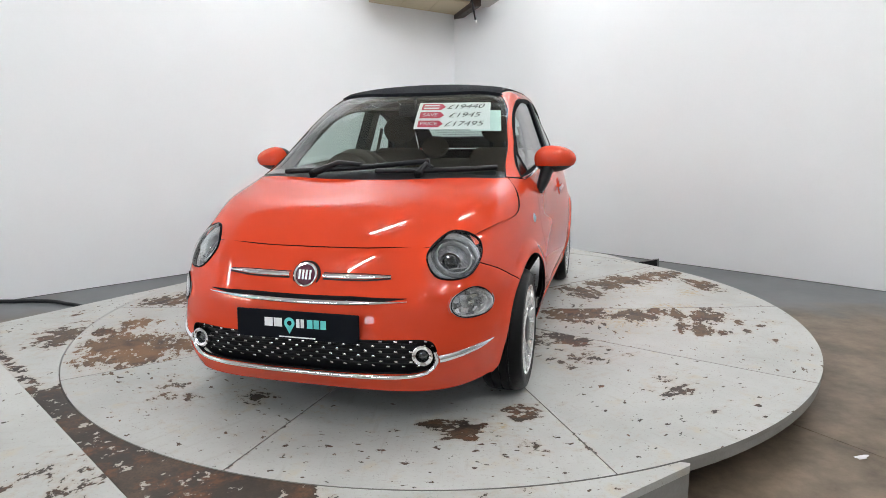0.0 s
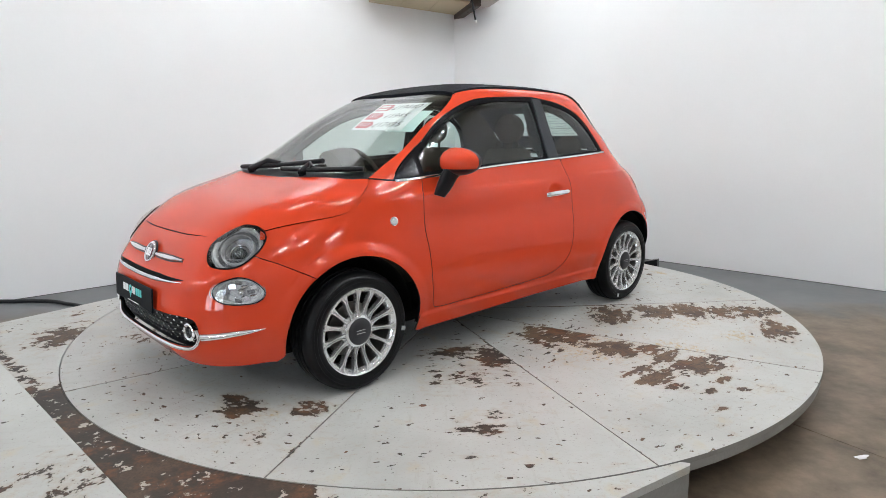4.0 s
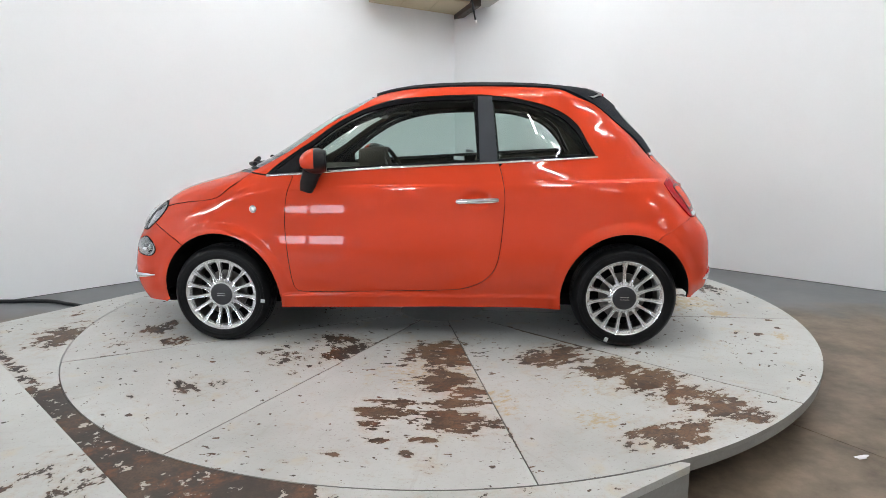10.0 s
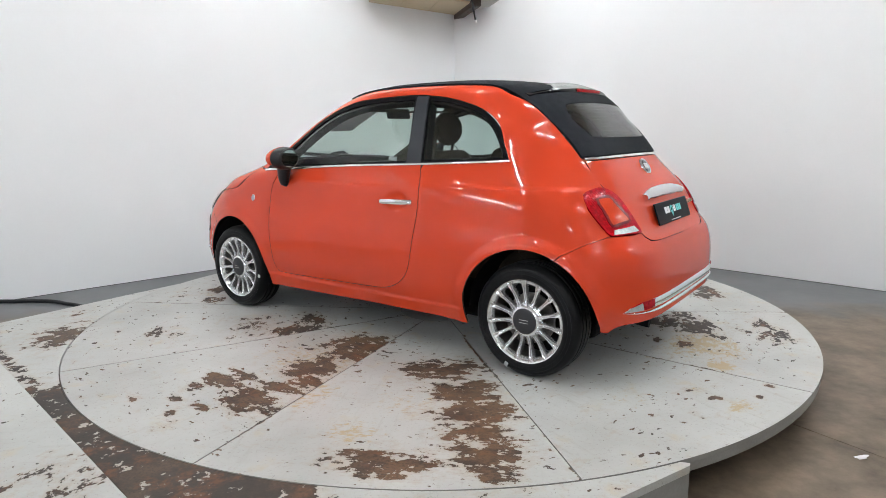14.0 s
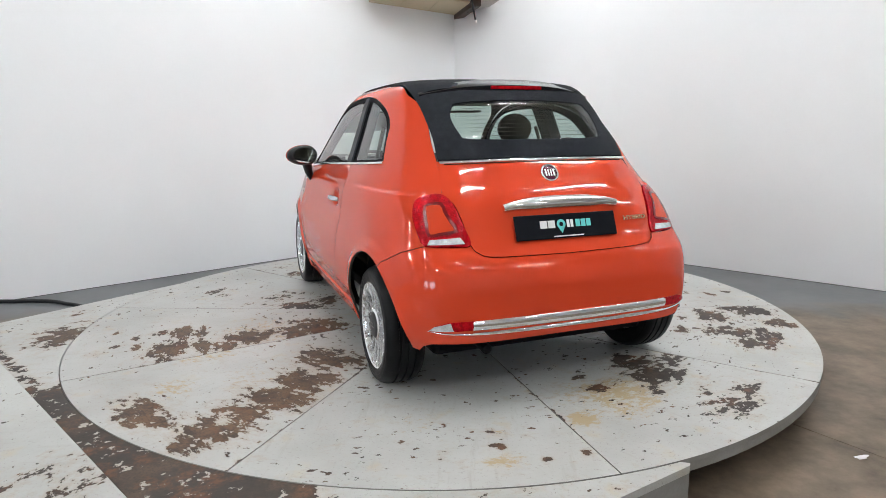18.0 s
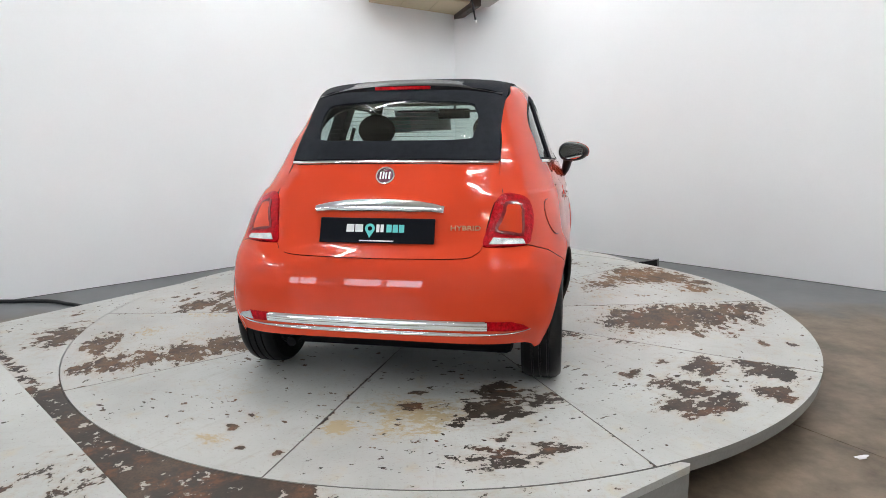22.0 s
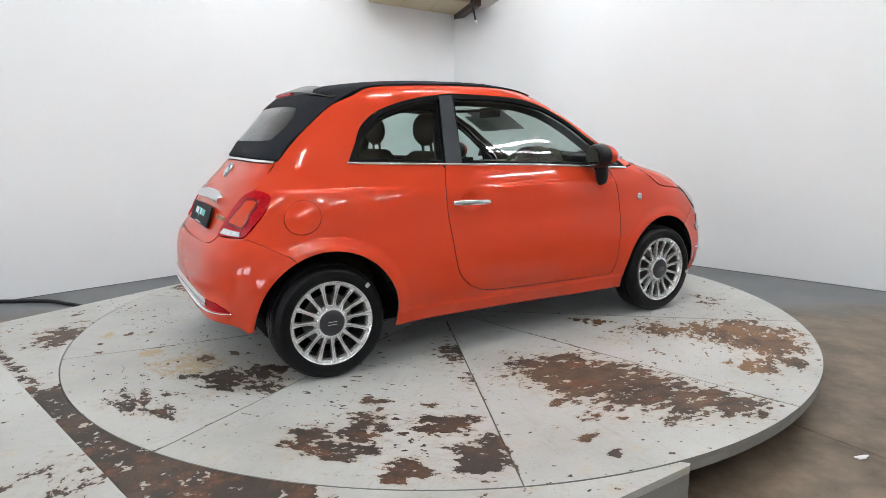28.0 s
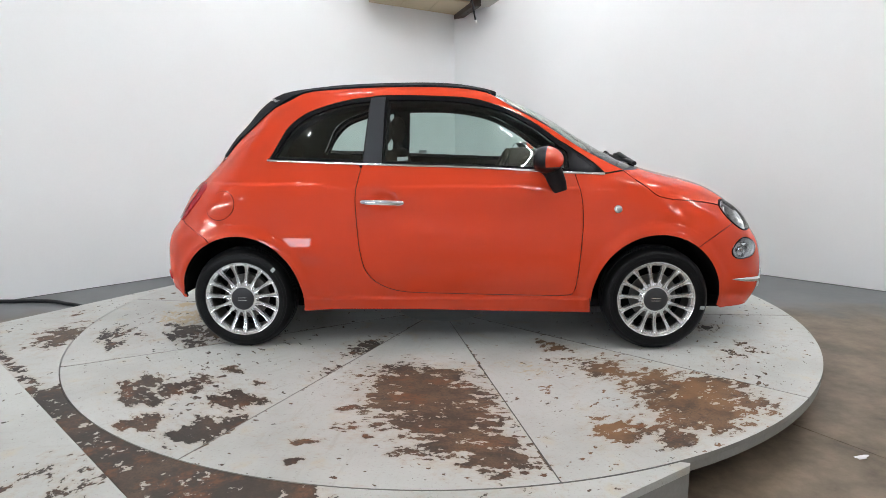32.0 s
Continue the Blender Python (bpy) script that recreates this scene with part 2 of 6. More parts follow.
def room():
    fl = empty("floor", "grey-brown polished concrete floor with worn stains", "floor", kind="structure")
    # two slabs that meet at an open joint
    p, q = Vector((1.471, -1.117)), Vector((1.884, -1.751))
    d = (q - p).normalized()
    n = Vector((-d.y, d.x)) * 0.0025
    a, b = p - d * 18, p + d * 18
    fm = floor_material()
    for k, s in ((1, 1), (-1, -1)):
        far = Vector((-d.y, d.x)) * (18 * k)
        bm = bmesh.new()
        add_prism(bm, [a + n * k, b + n * k, b + far, a + far] if k < 0 else [b + n, a + n, a + far, b + far], -0.1, 0.0)
        part("slab", bm, fm, fl)
    part("sub_base", boxed(-18, 18, -18, 18, -0.2, -0.012), DARK, fl)
    wall_along("wall_left", CORNER, DIR_L, 11.5, -1, HALL_TOP, WALL, "white painted booth wall, smooth and clean")
    wall_along("wall_right", CORNER - DIR_R * 0.003, DIR_R, 11.5, 1, HALL_TOP, WALL, "white painted booth wall, smooth and clean")
    # the dark gap line under each wall, put in as a thin grey strip
    for d, sd in ((DIR_L, 1), (DIR_R, -1)):
        n = Vector((-d.y, d.x)) * sd
        a = CORNER + n * .001 + d * .02
        bm = bmesh.new()
        add_prism(bm, [a, a + d * 9, a + d * 9 + n * .004, a + n * .004], 0.0, .006)
        thing("baseboard", bm, FOOT_GAP, "thin grey strip drawn for the dark gap along the wall's foot", "baseboard", "structure")
    for name, x0, x1, y0, y1 in (("wall_south", -10, 10, -9.2, -9.0), ("wall_west", -10.2, -10.0, -9, 7), ("wall_east", 10.0, 10.2, -9, 7), ("wall_north", -10, 10, 7.0, 7.2)):
        thing(name, boxed(x0, x1, y0, y1, 0, HALL_TOP), HALL, "plain light grey hall wall", "wall", "structure")
    thing("ceiling", boxed(-10.2, 10.2, -9.2, 7.2, HALL_TOP + .004, HALL_TOP + .15), CEIL, "plain pale hall ceiling", "ceiling", "structure")
    # low ceiling over the corner, its open side towards the hall
    bm = bmesh.new()
    bd = (Vector((0.40, 3.60)) - CORNER).normalized()
    add_prism(bm, [CORNER, CORNER + DIR_L * 1.4, CORNER + DIR_L * 1.4 + bd * .8, CORNER + DIR_R * .6 + bd * .8, CORNER + DIR_R * .6], WALL_TOP + .004, WALL_TOP + .14)
    thing("bay_ceiling", bm, CEIL, "low pale soffit over the corner of the booth", "ceiling", "structure")
    # beige board bay beside a brown beam that starts in the corner
    bd = (Vector((0.40, 3.60)) - CORNER).normalized()
    o = CORNER - bd * .02
    side = Vector((bd.y, -bd.x))
    bm = bmesh.new()
    for k in range(3):
        u0, u1 = DIR_L * (.45 * k), DIR_L * (.45 * k + .444)
        add_prism(bm, [o + u0, o + u1, o + u1 + bd * .8, o + u0 + bd * .8], WALL_TOP - .018, WALL_TOP + .002)
    thing("ceiling_boards", bm, BEIGE, "bare beige boards on the ceiling in the corner", "ceiling boards", "structure")
    bm = bmesh.new()
    w = Vector((-bd.y, bd.x)) * .05
    if w.x < 0:
        w = -w
    add_prism(bm, [o, o + bd * .95, o + bd * .95 + w * 1.9, o + w * 1.9], WALL_TOP - .075, WALL_TOP + .001)
    beam = thing("ceiling_beam", bm, BEAM, "dark brown steel beam under the ceiling", "beam", "structure")
    for k in (.25, .55, .9):
        p = o + bd * k + w * .9
        part("bolt", lathe([(0, 0), (.012, 0), (.012, -.008), (0, -.012)], n=12), DISC, beam, m=pose(p.x, p.y, WALL_TOP - .075))


def added_wall_light(m, length):
    """Added batten high on the wall, to brighten it, behind an added pelmet board on its +y side, which hides it from
    the room.
    """
    ceiling_light(m, length)
    n = length / 2 + .12
    # Unseen board added to keep the batten's reflection off the car
    p = thing("pelmet", boxed(-n, n, .19, .205, -.34, -.004), WALL, "unseen white board added to hide a wall light from the car", "pelmet")
    p.matrix_basis = m


def hall_window(x, name):
    """Daylit window of two panes in the hall's south wall."""
    w = empty(name, "grey-framed hall window with pale daylight behind", "window", Matrix.Translation((x, -9.0, 1.5)), kind="structure")
    bm = bmesh.new()
    for x0, x1, z0, z1 in ((-.9, .9, .62, .70), (-.9, .9, -.70, -.62), (-.9, -.82, -.62, .62), (.82, .9, -.62, .62), (-.04, .04, -.62, .62)):
        add_box(bm, x0, x1, .002, .07, z0, z1)
    part("window_frame", bm, PILLAR, w)
    for k in (-.43, .43):
        part("pane", boxed(k - .39, k + .39, .004, .012, -.62, .62), DAYLIGHT, w, "pane lit by daylight")


def hanging_cable():
    bm = bmesh.new()
    add_tube(bm, [(.372, 3.2, WALL_TOP), (.378, 3.2, 2.84), (.398, 3.2, 2.74), (.420, 3.2, 2.63)], .011, 10)
    c = thing("hanging_cable", bm, BLACK, "short black cable end hanging from the ceiling", "cable", smooth=60)
    part("cable_tip", lathe([(0, -.02), (.009, -.018), (.010, .01), (0, .012)], n=12), WHITE, c, "pale bare tip", m=pose(.424, 3.2, 2.615))
    bm = bmesh.new()
    add_lathe(bm, [(0, 0), (.03, 0), (.028, -.03), (.012, -.05), (0, -.055)], n=16, m=pose(-1.27, 3.2, WALL_TOP))
    thing("ceiling_hook", bm, BLACK, "small black hook plate under the ceiling", "hook", smooth=40)


def floor_cable():
    bm = bmesh.new()
    pts = spline([(-4.3, 1.04, .016), (-3.763, 0.996, .016), (-3.477, 1.0, .016), (-3.28, .97, .016), (-3.137, .895, .016), (-2.95, .80, .016), (-2.8, .60, .016)], .08)
    add_tube(bm, [tuple(p) for p in pts], .016, 10)
    thing("floor_cable", bm, BLACK, "black rubber cable lying on the floor", "cable", smooth=60)
    bm = bmesh.new()
    vs = [bm.verts.new((1.78 + .035 * math.cos(a) * (1 + .4 * math.sin(3 * a)), -1.743 + .02 * math.sin(a) * (1 + .3 * math.cos(2 * a)), .002 + .006 * math.cos(a))) for a in np.linspace(0, 2 * math.pi, 14, endpoint=False)]
    f = bm.faces.new(vs)
    ex = bmesh.ops.extrude_face_region(bm, geom=[f])
    bmesh.ops.translate(bm, vec=(0, 0, .001), verts=[v for v in ex["geom"] if isinstance(v, bmesh.types.BMVert)])
    thing("paper_scrap", bm, PAPER, "small torn white scrap on the floor", "scrap")


def ceiling_light(m, length):
    """Batten with a bare tube, fixed under a ceiling."""
    e = empty("ceiling_light", "unseen white ceiling batten with one lit tube", "light", m, "ceiling battens")
    part("housing", boxed(-length / 2 - .03, length / 2 + .03, -.04, .04, -.035, 0, bevel=.006), WHITE, e)
    bm = bmesh.new()
    add_tube(bm, [(-length / 2, 0, -.055), (length / 2, 0, -.055)], .015, 12)
    part("tube", bm, LAMPGLOW, e, "lit white tube")
    for x in (-length / 2 - .01, length / 2 + .01):
        part("tube_holder", boxed(x - .012, x + .012, -.03, .03, -.074, -.03), WHITE, e)
    return e


LAMPGLOW = glow("lamp_glow", (0.95, 0.98, 1.0), LAMP_POWER)
DAYLIGHT = glow("window_daylight", (0.78, 0.88, 1.0), 11.0)
room()
hall_window(-6.6, "window_1")
hall_window(-4.2, "window_2")
hanging_cable()
floor_cable()
# Unseen battens: some follow reflections on the car, others are added to balance brightness
LIGHTS = [(.8, -1.8, 4, 1.0), (.95, -4.3, -43.7, 1.0), (5.9, -2.2, 40.5, 1.2), (-2.2, -3.0, 40.5, 1.2), (-1.9, -7.0, 40.5, .9), (2.8, -5.6, 40.5, .9), (-5.6, -2.4, 40.5, .8), (-6, -5.8, 40.5, .6), (6, -5.8, 40.5, .9),
          (3.2, -1.2, 40.5, 1.5), (-1.1, -.7, 40.5, 1.0), (1.5, -.5, 40.5, 1.0), (-8, -5.5, 124.5, 2.6), (-8.3, -5.0, 124.5, 2.6), (1.0, -6.0, 40.5, 1.1)]
for x, y, a, l in LIGHTS:
    ceiling_light(pose(x, y, HALL_TOP + .004, 0, 0, a), l)
# Two added battens brighten the walls near the corner; none is known there
added_wall_light(pose(-1.35, 2.4, HALL_TOP + .004, 0, 0, 220.5), 1.1)
added_wall_light(pose(1.45, 2.65, HALL_TOP + .004, 0, 0, 136.3), 1.8)
# ---- the car's outer form: plan slices, rounded at both ends, over the height ----
# height, nose, tail, half width, roundness front and rear, where the rounding starts
FORM = ((.18, 1.80, -1.62, .757, 4.8, 4.6, .3, -.35), (.28, 1.862, -1.685, .79, 4.4, 5.4, .3, -.35),
        (.40, 1.880, -1.692, .824, 4.0, 5.6, .3, -.35), (.52, 1.866, -1.688, .830, 3.8, 5.5, .3, -.35))
FORM += ((.62, 1.800, -1.668, .822, 4.1, 5.5, .3, -.35), (.72, 1.722, -1.597, .800, 4.2, 5.4, .3, -.35),
         (.80, 1.630, -1.562, .788, 4.0, 5.0, .3, -.35), (.88, 1.483, -1.525, .768, 4.3, 4.4, .3, -.35))
FORM += ((.96, 1.168, -1.46, .738, 4.8, 3.95, .2, -.37), (1.04, .963, -1.385, .702, 5.4, 3.9, .1, -.41),
         (1.14, .787, -1.322, .666, 5.9, 3.7, 0, -.42), (1.24, .636, -1.243, .630, 5.9, 3.3, -.1, -.4))
FORM += ((1.34, .453, -1.153, .595, 5.5, 3.3, -.2, -.35), (1.42, .277, -1.021, .548, 4.6, 3.5, -.28, -.32),
         (1.46, .13, -.774, .438, 3.2, 2.9, -.29, -.31))
# the crown of the roof closes like a dome
ZTOP = 1.4888
FORM += tuple((z, -.2 + .33 * q, -.2 - .574 * q, .438 * q, 2.2 + q, 2.2 + .7 * q, -.2 - .09 * q, -.2 - .11 * q) for z, q in ((z, math.sqrt((1.489 - z) / .029)) for z in (1.467, 1.474, 1.480, 1.4845, 1.4875, ZTOP)))
ZG = np.linspace(.18, ZTOP, 2619)


def pchip(xk, yk, x):
    h = np.diff(xk)
    d = np.diff(yk) / h
    d = np.where(d == 0, 1e-12, d)
    m = np.zeros(len(xk))
    w1, w2 = 2 * h[1:] + h[:-1], h[1:] + 2 * h[:-1]
    m[1:-1] = np.where(d[:-1] * d[1:] > 0, (w1 + w2) / (w1 / d[:-1] + w2 / d[1:]), 0)
    m[0], m[-1] = d[0], d[-1]
    i = np.clip(np.searchsorted(xk, x) - 1, 0, len(h) - 1)
    t = (x - xk[i]) / h[i]
    return yk[i] * (1 + 2 * t) * (1 - t) ** 2 + m[i] * h[i] * t * (1 - t) ** 2 + yk[i + 1] * t * t * (3 - 2 * t) + m[i + 1] * h[i] * t * t * (t - 1)


def form_tables():
    K = np.array(FORM)
    st = ZG[1] - ZG[0]
    n = int(3 * .022 / st)
    k = np.exp(-.5 * (np.arange(-n, n + 1) * st / .022) ** 2)
    k /= k.sum()
    b = np.clip((ZG - 1.34) / .08, 0, 1)
    b = b * b * (3 - 2 * b)
    out = []
    for c in range(1, 8):
        v = pchip(K[:, 0], K[:, c], ZG)
        s = np.convolve(np.r_[2 * v[0] - v[n:0:-1], v, 2 * v[-1] - v[-2:-n - 2:-1]], k, "valid")
        out.append(s * (1 - b) + v * b)
    return out


TAB = form_tables()


def inside(x, y, z):
    """Positive inside the car's form."""
    xf, xr, w, nf, nr, a, b = [np.interp(z, ZG, t) for t in TAB]
    c = np.maximum(np.where(x > a, (x - a) / (xf - a), np.where(x < b, (b - x) / (b - xr), 0)), 0)
    n = np.where(x > a, nf, nr)
    g = 1 - ((np.abs(y) / w) ** n + c ** n) ** (1 / n)
    return np.where((z > ZTOP) | (z < .17), -1.0, g)


def on_form(o, d, far=2.5):
    """Where the rays from inside points o along d leave the form."""
    lo, hi = np.zeros(len(o)), np.full(len(o), far)
    for _ in range(42):
        k = (lo + hi) / 2
        i = inside(*(o + d * k[:, None]).T) > 0
        lo, hi = np.where(i, k, lo), np.where(i, hi, k)
    return o + d * lo[:, None]


def form_normal(P):
    e = 0.004
    g = np.stack([inside(*(P + e * v).T) - inside(*(P - e * v).T) for v in np.eye(3)], 1)
    z = P[:, 2]
    top = z > ZTOP - 2 * e
    g[top] = (0, 0, -1)
    n = -g / np.maximum(np.linalg.norm(g, axis=1), 1e-12)[:, None]
    return n


RW = 0.8
FC, RC = 0.9, -0.9


class Side:
    """Car's flank seen square on: (x, z); past the wrap centres it follows the corners round."""
    def __init__(self, sgn):
        self.sgn = sgn

    def flat(self, p):
        x, y, z = p
        y = abs(y)
        if x > FC:
            return (FC + RW * math.atan2(x - FC, y), z)
        if x < RC:
            return (RC - RW * math.atan2(RC - x, y), z)
        return (x, z)

    def lift(self, q):
        s, z = q[:, 0], q[:, 1]
        c = np.clip(s, RC, FC)
        a = (s - c) / RW
        o = np.stack([c, 0 * c, z], 1)
        d = np.stack([np.sin(a), self.sgn * np.cos(a), 0 * a], 1)
        return on_form(o, d)


class Wrap:
    """Front (+1) or rear (-1) end, unrolled about an upright axis: (angle * RW, z)."""
    def __init__(self, sgn):
        self.sgn = sgn
        self.c = FC if sgn > 0 else RC

    def flat(self, p):
        x, y, z = p
        return (RW * math.atan2(y, self.sgn * (x - self.c)), z)

    def lift(self, q):
        a = q[:, 0] / RW
        o = np.stack([np.full(len(a), self.c), 0 * a, q[:, 1]], 1)
        return on_form(o, np.stack([self.sgn * np.cos(a), np.sin(a), 0 * a], 1))


class Top:
    def flat(self, p):
        return (p[0], p[1])

    def lift(self, q):
        z0 = np.full(len(q), .62)
        return on_form(np.stack([q[:, 0], q[:, 1], z0], 1), np.tile((0., 0., 1.), (len(q), 1)), 1.2)


class End:
    """Seen from straight ahead (+1) or behind (-1): (y, z)."""
    def __init__(self, sgn):
        self.sgn = sgn

    def flat(self, p):
        return (p[1], p[2])

    def lift(self, q):
        o = np.stack([np.full(len(q), -.2), q[:, 0], q[:, 1]], 1)
        return on_form(o, np.tile((float(self.sgn), 0., 0.), (len(q), 1)))


def inset(P, d):
    """The closed polygon moved inwards by d."""
    P = np.array(P)
    area = np.sum(P[:, 0] * np.roll(P[:, 1], -1) - np.roll(P[:, 0], -1) * P[:, 1])
    e = np.roll(P, -1, 0) - P
    n = np.stack([-e[:, 1], e[:, 0]], 1) / np.maximum(np.linalg.norm(e, axis=1), 1e-9)[:, None] * np.sign(area)
    v = n + np.roll(n, 1, 0)
    v /= np.maximum(np.linalg.norm(v, axis=1), 0.4)[:, None]
    return P + v * d


def dense(P, step=.015):
    out = []
    P = np.array(P, float)
    for a, b in zip(P, np.roll(P, -1, 0)):
        k = max(1, int(np.linalg.norm(b - a) / step))
        out += [a + (b - a) * i / k for i in range(k)]
    return np.array(out)


def inpoly(P, Q):
    x, y = Q[:, 0], Q[:, 1]
    r = np.zeros(len(Q), bool)
    for (x0, y0), (x1, y1) in zip(P, np.roll(P, -1, 0)):
        c = (y0 > y) != (y1 > y)
        if y1 != y0:
            r ^= c & (x < (x1 - x0) * (y - y0) / (y1 - y0) + x0)
    return r


def smooth_poly(pts, corners=(), step=.015):
    """Closed outline through pts, rounded but at the numbered corners."""
    n = len(pts)
    if not corners:
        return spline(pts, step, True)
    cs = sorted(corners)
    out = []
    for i, c in enumerate(cs):
        e = cs[(i + 1) % len(cs)]
        idx = [c]
        while idx[-1] != e or len(idx) == 1:
            idx.append((idx[-1] + 1) % n)
        out += list(spline([pts[k] for k in idx], step))[:-1]
    return np.array(out)


def skin(outline, proj, holes=(), step=.035, lift=0.0, thick=.012, gap=.0018, bulge=None):
    """Mesh data of a panel on the car's form: outer skin, rim and back. outline and holes: points (flat) or 3D."""
    from mathutils import geometry
    def flat(pts):
        P = np.array(pts, float)
        return np.array([proj.flat(p) for p in P]) if P.shape[1] == 3 else P
    loops = [inset(dense(flat(outline)), gap)] + [inset(dense(flat(h)), -gap) for h in holes]
    B = np.concatenate(loops)
    lo, hi = B.min(0), B.max(0)
    gx, gy = np.meshgrid(np.arange(lo[0], hi[0], step), np.arange(lo[1], hi[1], step))
    gx = gx + (np.arange(gx.shape[0]) % 2)[:, None] * step / 2
    G = np.stack([gx.ravel(), gy.ravel()], 1)
    keep = inpoly(loops[0], G)
    for h in loops[1:]:
        keep &= ~inpoly(h, G)
    G = G[keep]
    if len(G):
        far = np.min(((G[:, None, :] - B[None]) ** 2).sum(2), 1) > (.35 * step) ** 2
        G = G[far]
    pts = [Vector(p) for p in np.concatenate([B, G])] if len(G) else [Vector(p) for p in B]
    edges, k = [], 0
    for l in loops:
        edges += [(k + i, k + (i + 1) % len(l)) for i in range(len(l))]
        k += len(l)
    vs, _, fs, *_ = geometry.delaunay_2d_cdt(pts, edges, [], 0, 1e-7)
    Q = np.array([(v.x, v.y) for v in vs])
    F = np.array([f[:3] for f in fs])
    C = Q[F].mean(1)
    ok = inpoly(loops[0], C)
    for h in loops[1:]:
        ok &= ~inpoly(h, C)
    F = F[ok]
    P = proj.lift(Q)
    N = form_normal(P)
    if bulge is not None:
        up = np.where(np.abs(N[:, 2:]) < .9, np.array([[0., 0., 1.]]), np.array([[1., 0., 0.]]))
        t1 = np.cross(N, up)
        t1 /= np.linalg.norm(t1, axis=1)[:, None]
        t2 = np.cross(N, t1)
        e = .002
        g1, g2 = [(bulge(P + e * t) - bulge(P - e * t)) / (2 * e) for t in (t1, t2)]
        P = P + N * bulge(P)[:, None]
        N = N - g1[:, None] * t1 - g2[:, None] * t2
        N /= np.linalg.norm(N, axis=1)[:, None]
    P = P + N * lift
    # outward winding
    t = np.cross(P[F[:, 1]] - P[F[:, 0]], P[F[:, 2]] - P[F[:, 0]])
    flip = (t * N[F[:, 0]]).sum(1) < 0
    F[flip] = F[flip][:, ::-1]
    return Q, P, N, F, thick


def relief(P):
    """Pressed shapes of the sheet metal: shoulder crease, arch lips, the dish behind the door handles."""
    x, y, z = P[:, 0], np.abs(P[:, 1]), P[:, 2]
    st = lambda v: np.clip(v, 0, 1) ** 2 * (3 - 2 * np.clip(v, 0, 1))
    side = st((y - .55) / .1) * st((1.0 - x) / .2)
    d = (.905 - .015 * x) - z
    b = .0055 * st(d / .011) * (1 - st((d - .02) / .14)) * side
    for cx in (1.15, -1.15):
        r = np.hypot(x - cx, z - .28)
        b = b + .011 * st((.425 - r) / .06) * st((y - .5) / .1)
    b = b + .010 * st((.292 - z) / .016) * st((y - .6) / .08) * st((.80 - x) / .05) * st((x + .80) / .05)
    b = b - .022 * np.exp(-(((x + .335) / .064) ** 2 + ((z - .822) / .042) ** 2) ** 2) * (y > .7)
    return b


def panel(name, outline, proj, material, parent, label="", back=None, **k):
    Q, P, N, F, thick = skin(outline, proj, **k)
    ed = {}
    for f in F:
        for a, b in ((f[0], f[1]), (f[1], f[2]), (f[2], f[0])):
            ed[(int(a), int(b))] = 1
    rim = [(a, b) for a, b in ed if (b, a) not in ed]
    n = len(P)
    V = [tuple(p) for p in P]
    faces = [tuple(int(i) for i in f) for f in F]
    norms = [tuple(v) for v in N]
    if thick:
        bk = P - N * thick
        V += [tuple(p) for p in bk]
        norms += [tuple(-v) for v in N]
        faces += [tuple(int(i) + n for i in f[::-1]) for f in F]
        for a, b in rim:
            base = len(V)
            V += [tuple(P[a]), tuple(P[b]), tuple(bk[b]), tuple(bk[a])]
            nn = Vector(P[b] - P[a]).cross(Vector(N[a])).normalized()
            norms += [tuple(nn)] * 4
            faces.append((base + 1, base, base + 3, base + 2))
    me = bpy.data.meshes.new(name)
    me.from_pydata(V, [], faces)
    me.materials.append(material)
    if back and thick:
        me.materials.append(back)
        for i in range(len(F), len(faces)):
            me.polygons[i].material_index = 1
    me.shade_smooth()
    me.normals_split_custom_set_from_vertices(norms)
    ob = new(name, me)
    ob.parent = parent
    if label:
        ob["label"] = label
    return ob


def strip(name, pts, proj, widths, material, parent, label="", **k):
    """A band on the form along 3D points, of the given widths."""
    P = spline([proj.flat(p) for p in pts], .02)
    t = np.gradient(P, axis=0)
    n = np.stack([-t[:, 1], t[:, 0]], 1) / np.linalg.norm(t, axis=1)[:, None]
    w = np.interp(np.linspace(0, 1, len(P)), np.linspace(0, 1, len(widths)), widths)[:, None] / 2
    return panel(name, np.concatenate([P + n * w, (P - n * w)[::-1]]), proj, material, parent, label, **k)


def frame_on(pts):
    """Pose with its z axis out of the form at the middle of pts, x level; and the half sizes of pts in it."""
    P = np.array(pts, float)
    c = P.mean(0)
    n = Vector(form_normal(P).mean(0)).normalized()
    u = Vector((0, 0, 1)).cross(n).normalized()
    v = n.cross(u)
    m = Matrix.Translation(c) @ Matrix((u, v, n)).transposed().to_4x4()
    q = np.array([m.inverted() @ Vector(p) for p in P])
    return m, np.abs(q[:, 0]).max(), np.abs(q[:, 1]).max()


def side_y(x, z):
    return float(on_form(np.array([[x, 0., z]]), np.array([[0., 1., 0.]]))[0][1])


def text_mesh(body, size, depth):
    """Lettering as a mesh in the built-in font, centred, facing +z."""
    cu = bpy.data.curves.new("lettering", "FONT")
    cu.body, cu.size, cu.extrude, cu.align_x, cu.align_y = body, size, depth, "CENTER", "CENTER"
    ob = bpy.data.objects.new("lettering", cu)
    scene.collection.objects.link(ob)
    me = bpy.data.meshes.new_from_object(ob.evaluated_get(bpy.context.evaluated_depsgraph_get()))
    bpy.data.objects.remove(ob)
    bpy.data.curves.remove(cu)
    return me


